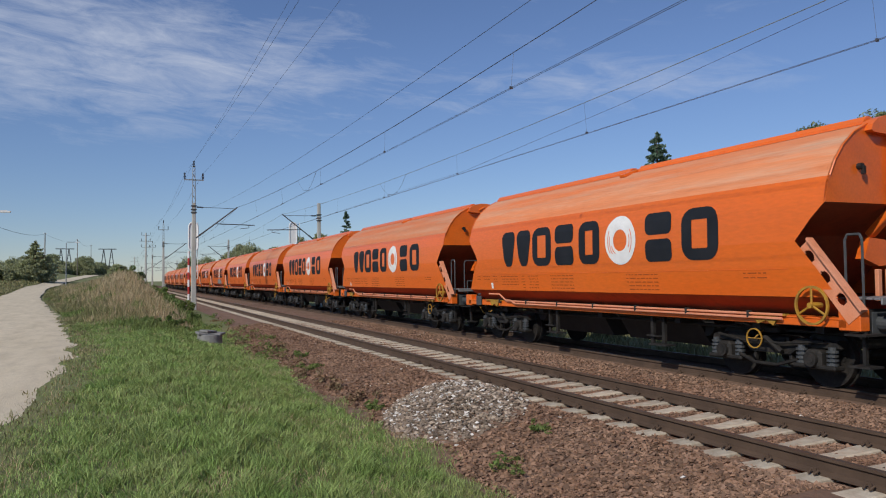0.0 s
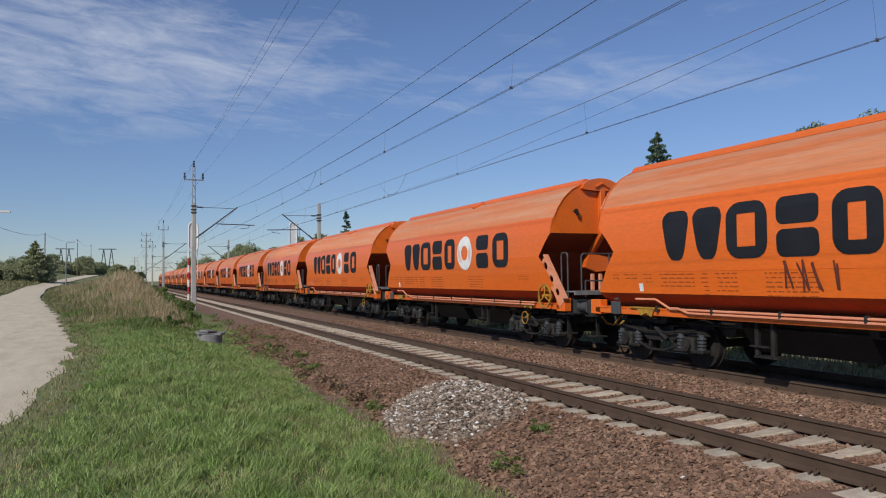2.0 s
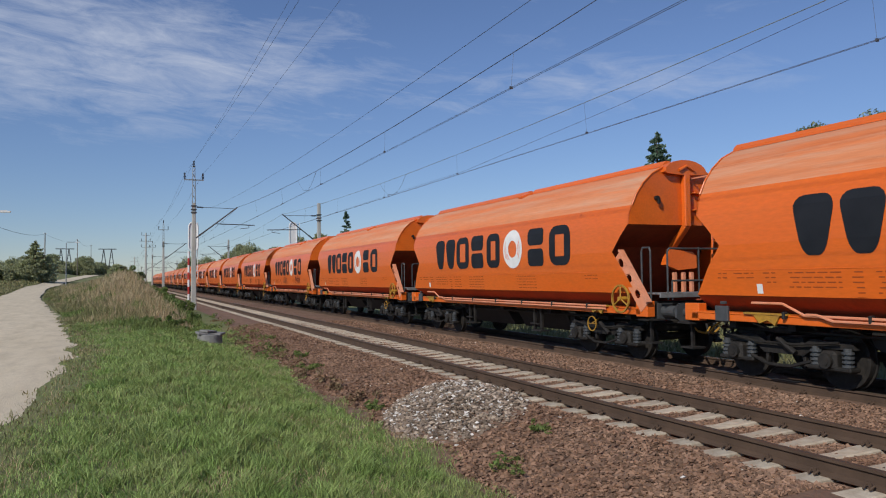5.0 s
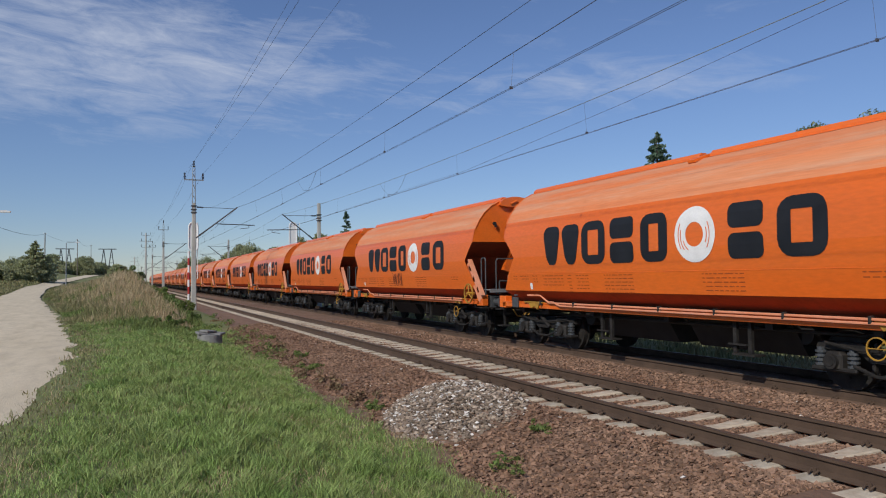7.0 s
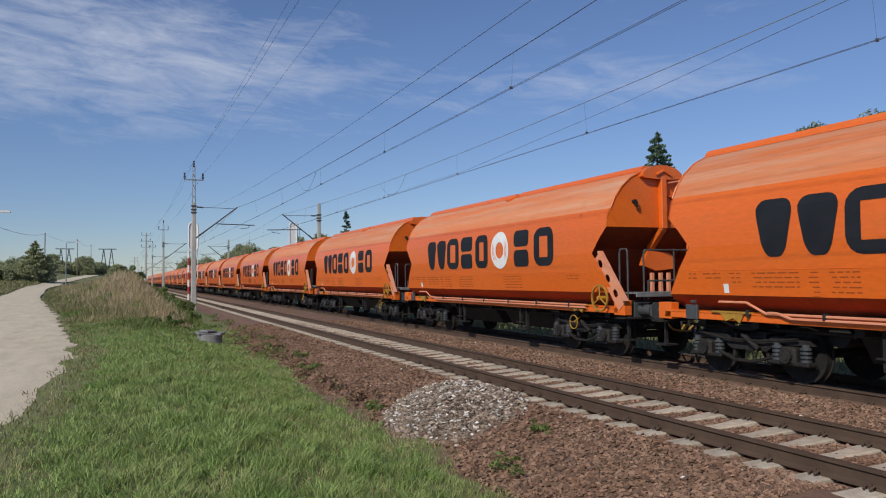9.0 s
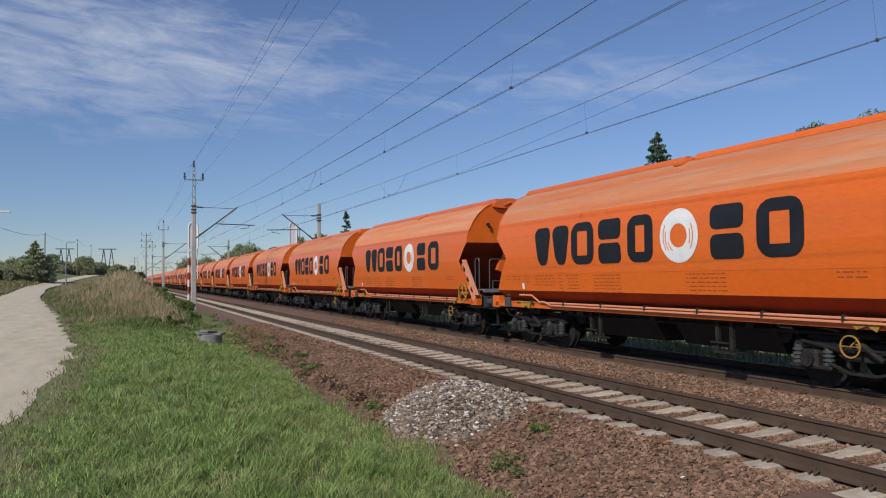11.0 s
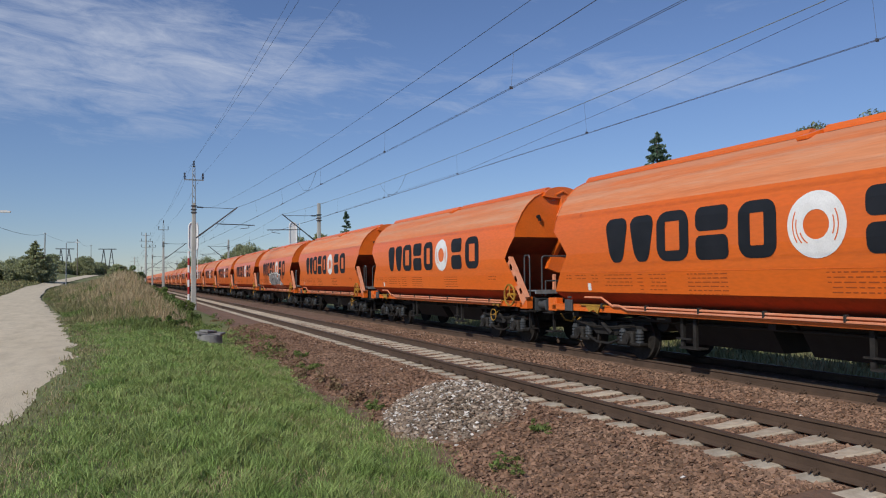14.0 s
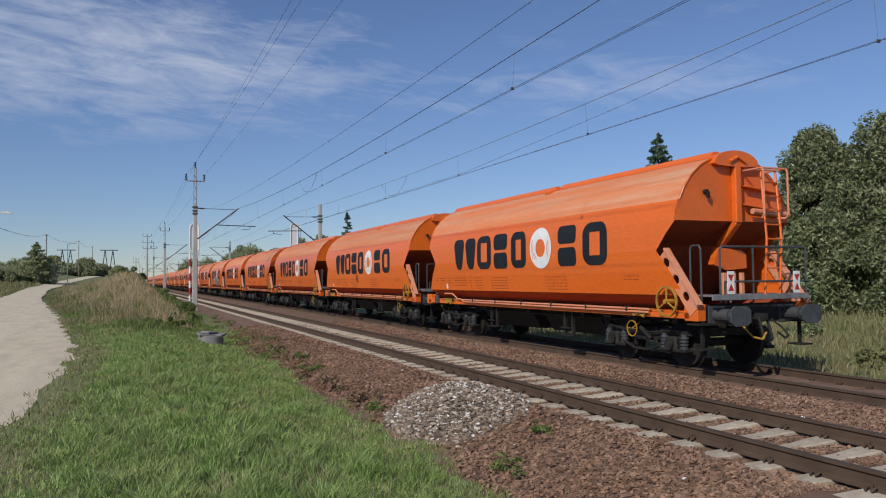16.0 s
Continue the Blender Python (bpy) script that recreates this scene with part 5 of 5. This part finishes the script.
def build_tree(x, y, height, spread_r, trunk, clumps, per, leaf, mat, seed, label, low=.15, base=None):
    """Tapered trunk, limbs to the clumps, and a crown of single leaves with gaps."""
    z0 = float(gz(x, y)) - .05 if base is None else base
    tree = tagged(new("tree"), label, "tree")
    tree.location = (x, y, z0)
    g = np.random.default_rng(seed)
    bm = bmesh.new()
    pts = [Vector((0, 0, 0))]
    for k in range(1, 6):
        pts.append(Vector((g.normal() * .06 * k, g.normal() * .06 * k, height * .8 * k / 5)))
    for k, (a, b) in enumerate(zip(pts, pts[1:])):
        rod(bm, a, b, trunk * (1 - .17 * k), 8, trunk * (1 - .17 * (k + 1)))
    cs, rs = [], []
    for k in range(clumps):
        v = low + (1 - low) * (k + .5) / clumps
        a = k * 2.4 + g.uniform(-.5, .5)
        rr = spread_r * (math.sin(math.pi * min(1, .22 + .74 * v)) ** .8) * g.uniform(.45, 1.05)
        c = np.array([rr * math.cos(a), rr * math.sin(a), height * v * .96])
        cs.append(c), rs.append(spread_r * g.uniform(.18, .34))
        i = min(4, int(v * 4))
        rod(bm, pts[i], Vector(c), trunk * .28, 5, trunk * .06)
    part("trunk", bm, BARK, tree, "tapered trunk with its limbs")
    V, F = leaf_cloud(np.array(cs), np.array(rs), per, leaf, seed + 1)
    crown = soup("crown", V, F, mat, tree)
    tagged(crown, "leafy uneven crown")
    return tree


def build_conifer(x, y, height, r, seed, label, tiers=26, mat=None, base=None):
    """Upright trunk with drooping whorls of needle sprays."""
    z0 = float(gz(x, y)) - .05 if base is None else base
    tree = tagged(new("conifer"), label, "conifer tree")
    tree.location = (x, y, z0)
    g = np.random.default_rng(seed)
    bm = bmesh.new()
    rod(bm, (0, 0, 0), (0, 0, height), r * .09, 7, .01)
    part("trunk", bm, BARK, tree)
    cs, rs = [], []
    for k in range(tiers):
        for j in range(8):
            v = min(.995, .10 + .90 * (k + g.uniform(-.7, .9)) / tiers)
            ln = r * (1 - v) ** .85 + .06
            a = g.uniform(0, 6.28)
            L = ln * g.uniform(.6, 1.15)
            for q in (.4, .7, 1.0):
                cs.append((L * q * math.cos(a), L * q * math.sin(a), height * v + .12 * L * q - .1 * L))
                rs.append((.16 * r * (1 - v) + .06) * g.uniform(.7, 1.2))
    V, F = leaf_cloud(np.array(cs), np.array(rs), 11, .03 * r + .045 + .0006 * y, seed + 1, .5)
    tagged(soup("crown", V, F, mat or NEEDLE, tree), "needle crown of drooping sprays")
    return tree


for x, y, h, r, seed in ((30.6, 25.9, 8.8, 2.5, 61), (31.4, 22.6, 8.9, 2.6, 63), (32.0, 19.4, 9.1, 2.9, 65), (36.5, 26.4, 7.0, 2.6, 67), (29.2, 24.2, 4.6, 2.0, 69), (30.0, 20.6, 5.0, 2.2, 73)):
    build_tree(x, y, h, r, .2, 84, 460, .105, LEAF, seed, "dense broad-leaved tree beyond the railway", low=.03)
build_conifer(34.6, 42.2, 11.9, 3.4, 71, "slim dark spruce rising behind the train")
FAR = ((30.5, 108, 12.3, 2.0), (36.0, 92, 9.6, 1.5), (41.0, 92, 10.4, 1.5), (46.5, 85, 10.6, 1.3))
for k, (x, y, h, r) in enumerate(FAR):
    build_conifer(x, y, h, r, 80 + 2 * k, "distant dark spruce behind the train", 18)
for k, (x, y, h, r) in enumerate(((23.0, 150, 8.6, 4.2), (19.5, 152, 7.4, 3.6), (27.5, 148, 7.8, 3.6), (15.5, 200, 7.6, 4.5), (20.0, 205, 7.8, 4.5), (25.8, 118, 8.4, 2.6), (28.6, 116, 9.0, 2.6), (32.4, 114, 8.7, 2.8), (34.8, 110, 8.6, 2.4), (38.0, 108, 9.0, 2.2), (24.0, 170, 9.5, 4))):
    build_tree(x, y, h, r, .2, 34, 170, .27, HAZYLEAF, 100 + 3 * k, "distant broad-leaved tree behind the train")
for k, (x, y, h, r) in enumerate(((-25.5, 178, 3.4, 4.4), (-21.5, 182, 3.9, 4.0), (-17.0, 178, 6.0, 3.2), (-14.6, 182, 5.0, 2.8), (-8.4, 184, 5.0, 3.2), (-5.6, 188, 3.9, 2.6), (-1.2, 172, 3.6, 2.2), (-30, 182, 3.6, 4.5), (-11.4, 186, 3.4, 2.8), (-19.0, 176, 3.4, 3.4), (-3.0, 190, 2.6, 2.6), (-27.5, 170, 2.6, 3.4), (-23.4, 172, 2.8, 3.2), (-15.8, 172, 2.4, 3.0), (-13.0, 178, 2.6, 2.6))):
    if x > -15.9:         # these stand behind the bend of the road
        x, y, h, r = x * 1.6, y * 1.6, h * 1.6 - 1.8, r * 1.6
    build_tree(x, y, h, r, .18, 34, 170, .27 + .001 * max(0, y - 190), HAZYLEAF, 200 + 3 * k, "distant bushy tree beyond the road", low=.05)
build_conifer(-17.2, 176, 8.4, 4.6, 260, "distant pointed tree beyond the road", 16, HAZYLEAF)


# low weeds on the ballast slope, each a tuft of broad leaves
def build_weed(x, y, r, n, leaf, seed, mat, label):
    weed = tagged(new("weed"), label, "weed", group="weeds on the ballast slope")
    weed.location = (x, y, float(bedz(x, y)))
    g = np.random.default_rng(seed)
    cs = np.stack([g.normal(0, r * .5, 9), g.normal(0, r * .5, 9), np.abs(g.normal(0, r * .25, 9)) + .04], 1)
    V, F = leaf_cloud(cs, np.full(9, r * .35), n, leaf, seed + 1, .6)
    soup("leaves", V, F, mat, weed)
    bm = bmesh.new()
    for c in cs[:5]:
        rod(bm, (0, 0, -.03), tuple(c), .006, 4)
    part("stems", bm, mat, weed)
    return weed


BRAMBLE = material("red_brown_bramble", (0.20, 0.105, 0.065), (0.17, 0.145, 0.070), 2, 0.7, fine=9, island=0.4)
build_weed(5.05, 8.55, .15, 12, .035, 301, WEED, "small green weed on the brown ballast")
build_weed(4.15, 7.75, .26, 12, .04, 303, WEED, "low green weed at the foot of the ballast")
for k, (x, y, r, m) in enumerate(((3.95, 19.2, .45, BRAMBLE), (4.1, 21.0, .5, BRAMBLE), (3.8, 17.4, .4, BRAMBLE), (4.3, 22.6, .4, WEED), (4.1, 24.5, .5, WEED), (4.4, 20.4, .35, WEED), (3.9, 27.5, .5, WEED), (4.2, 30.0, .5, WEED), (3.8, 23.5, .5, BRAMBLE), (3.6, 26.0, .45, BRAMBLE), (3.9, 15.0, .35, BRAMBLE), (4.0, 13.3, .3, BRAMBLE), (3.7, 33.5, .5, WEED), (4.5, 23.6, .4, BRAMBLE), (4.25, 18.2, .35, WEED), (4.6, 26.5, .4, WEED), (4.35, 28.2, .45, BRAMBLE), (4.05, 16.2, .35, BRAMBLE), (4.4, 32.0, .5, BRAMBLE), (3.75, 21.8, .45, WEED), (3.7, 29.0, .5, BRAMBLE), (4.5, 35.5, .5, WEED), (4.2, 38.0, .5, BRAMBLE), (4.4, 41.5, .5, WEED), (3.95, 12.4, .22, WEED))):
    build_weed(x, y, r * .8, 13, .05, 310 + 2 * k, m, "low bramble tuft, red-brown, on the slope" if m is BRAMBLE else "low green weed tuft on the slope")


# green shrubs along the bank's edge and scrub beyond the train
def build_shrub(x, y, r, seed, mat, label, leaf=.07, per=60):
    shrub = tagged(new("shrub"), label, "shrub", group="shrubs beside the railway")
    shrub.location = (x, y, float(gz(x, y)) - .04)
    g = np.random.default_rng(seed)
    cs = np.stack([g.normal(0, r * .45, 14), g.normal(0, r * .45, 14), np.abs(g.normal(0, r * .4, 14)) + .08], 1)
    V, F = leaf_cloud(cs, np.full(14, r * .32), per, leaf, seed + 1, .8)
    soup("foliage", V, F, mat, shrub)
    bm = bmesh.new()
    for c in cs[:8]:
        rod(bm, (0, 0, -.05), tuple(c), .012, 4)
    part("stem", bm, BARK, shrub, "thin stems")
    return shrub


for k, (x, y, r) in enumerate(((2.9, 38, .5), (2.6, 42, .6), (3.1, 45, .6), (2.7, 49, .7), (3.2, 54, .7), (2.8, 60, .8), (3.2, 67, .8), (2.9, 75, .9), (3.3, 84, .9), (2.4, 33, .3), (1.6, 30.5, .3), (.9, 31.5, .3), (2.0, 35, .35), (.3, 112, 1.2), (1.3, 114, 1.2), (3.1, 95, 1.0), (3.2, 106, 1.1))):
    build_shrub(x, y, r, 400 + 3 * k, WEED, "leafy green shrub on the grassy bank", .03 + .0010 * y, 130)
for k in range(26):
    g = random.Random(500 + k)
    x, y = 15 + 14 * (k / 26) ** .8 + g.uniform(-1, 1), 9 + 22 * g.random()
    build_shrub(x, y, g.uniform(.35, .8), 520 + 3 * k, SCRUB if k % 3 else LEAF, "low olive scrub beyond the train", .09)


# ---------------------------------------------------------------- what moves
SPEED = 18.27
REAR = 10.18                                  # y of the last wagon's rear buffers at 16 s


def motions():
    # small lead or lag, in metres, on an even speed
    drift = [(0, 0.03), (0.5, -0.35), (1, 0.19), (1.5, -0.35), (2, 0.18), (2.5, -0.21), (3, 0.01), (3.5, -0.19), (4, 0.12), (4.2, 0.2), (6.3, -0.3), (6.5, -0.26), (7, -0.03), (7.5, -0.26), (8, 0.06), (8.5, -0.62), (9, 0.02), (9.2, 0.18), (11.3, -0.48), (11.5, -0.43), (12, -0.24), (12.5, -0.75), (13, -0.22), (13.5, -0.63), (14, -0.48), (14.5, -0.62), (15, -0.25), (15.5, -0.35), (15.8, -0.11), (16, 0.03)]
    for k, wagon in enumerate(wagons):
        walk(wagon, [(t, pose(XB, REAR + SPEED * (t - 16.0) + d + LEN * k, 0)) for t, d in drift])
    # wheels roll forward: one row a film frame, each under 90 degrees
    count = frame(16.0)
    turn = math.degrees(SPEED / WHEEL_R) / FPS
    for wagon in wagons:
        for ob in wagon.children_recursive:
            if ob.name.startswith("wheelset"):
                x, y, z = ob.location
                walk(ob, [(i / FPS, pose(x, y, z, -turn * i)) for i in range(count)])


motions()
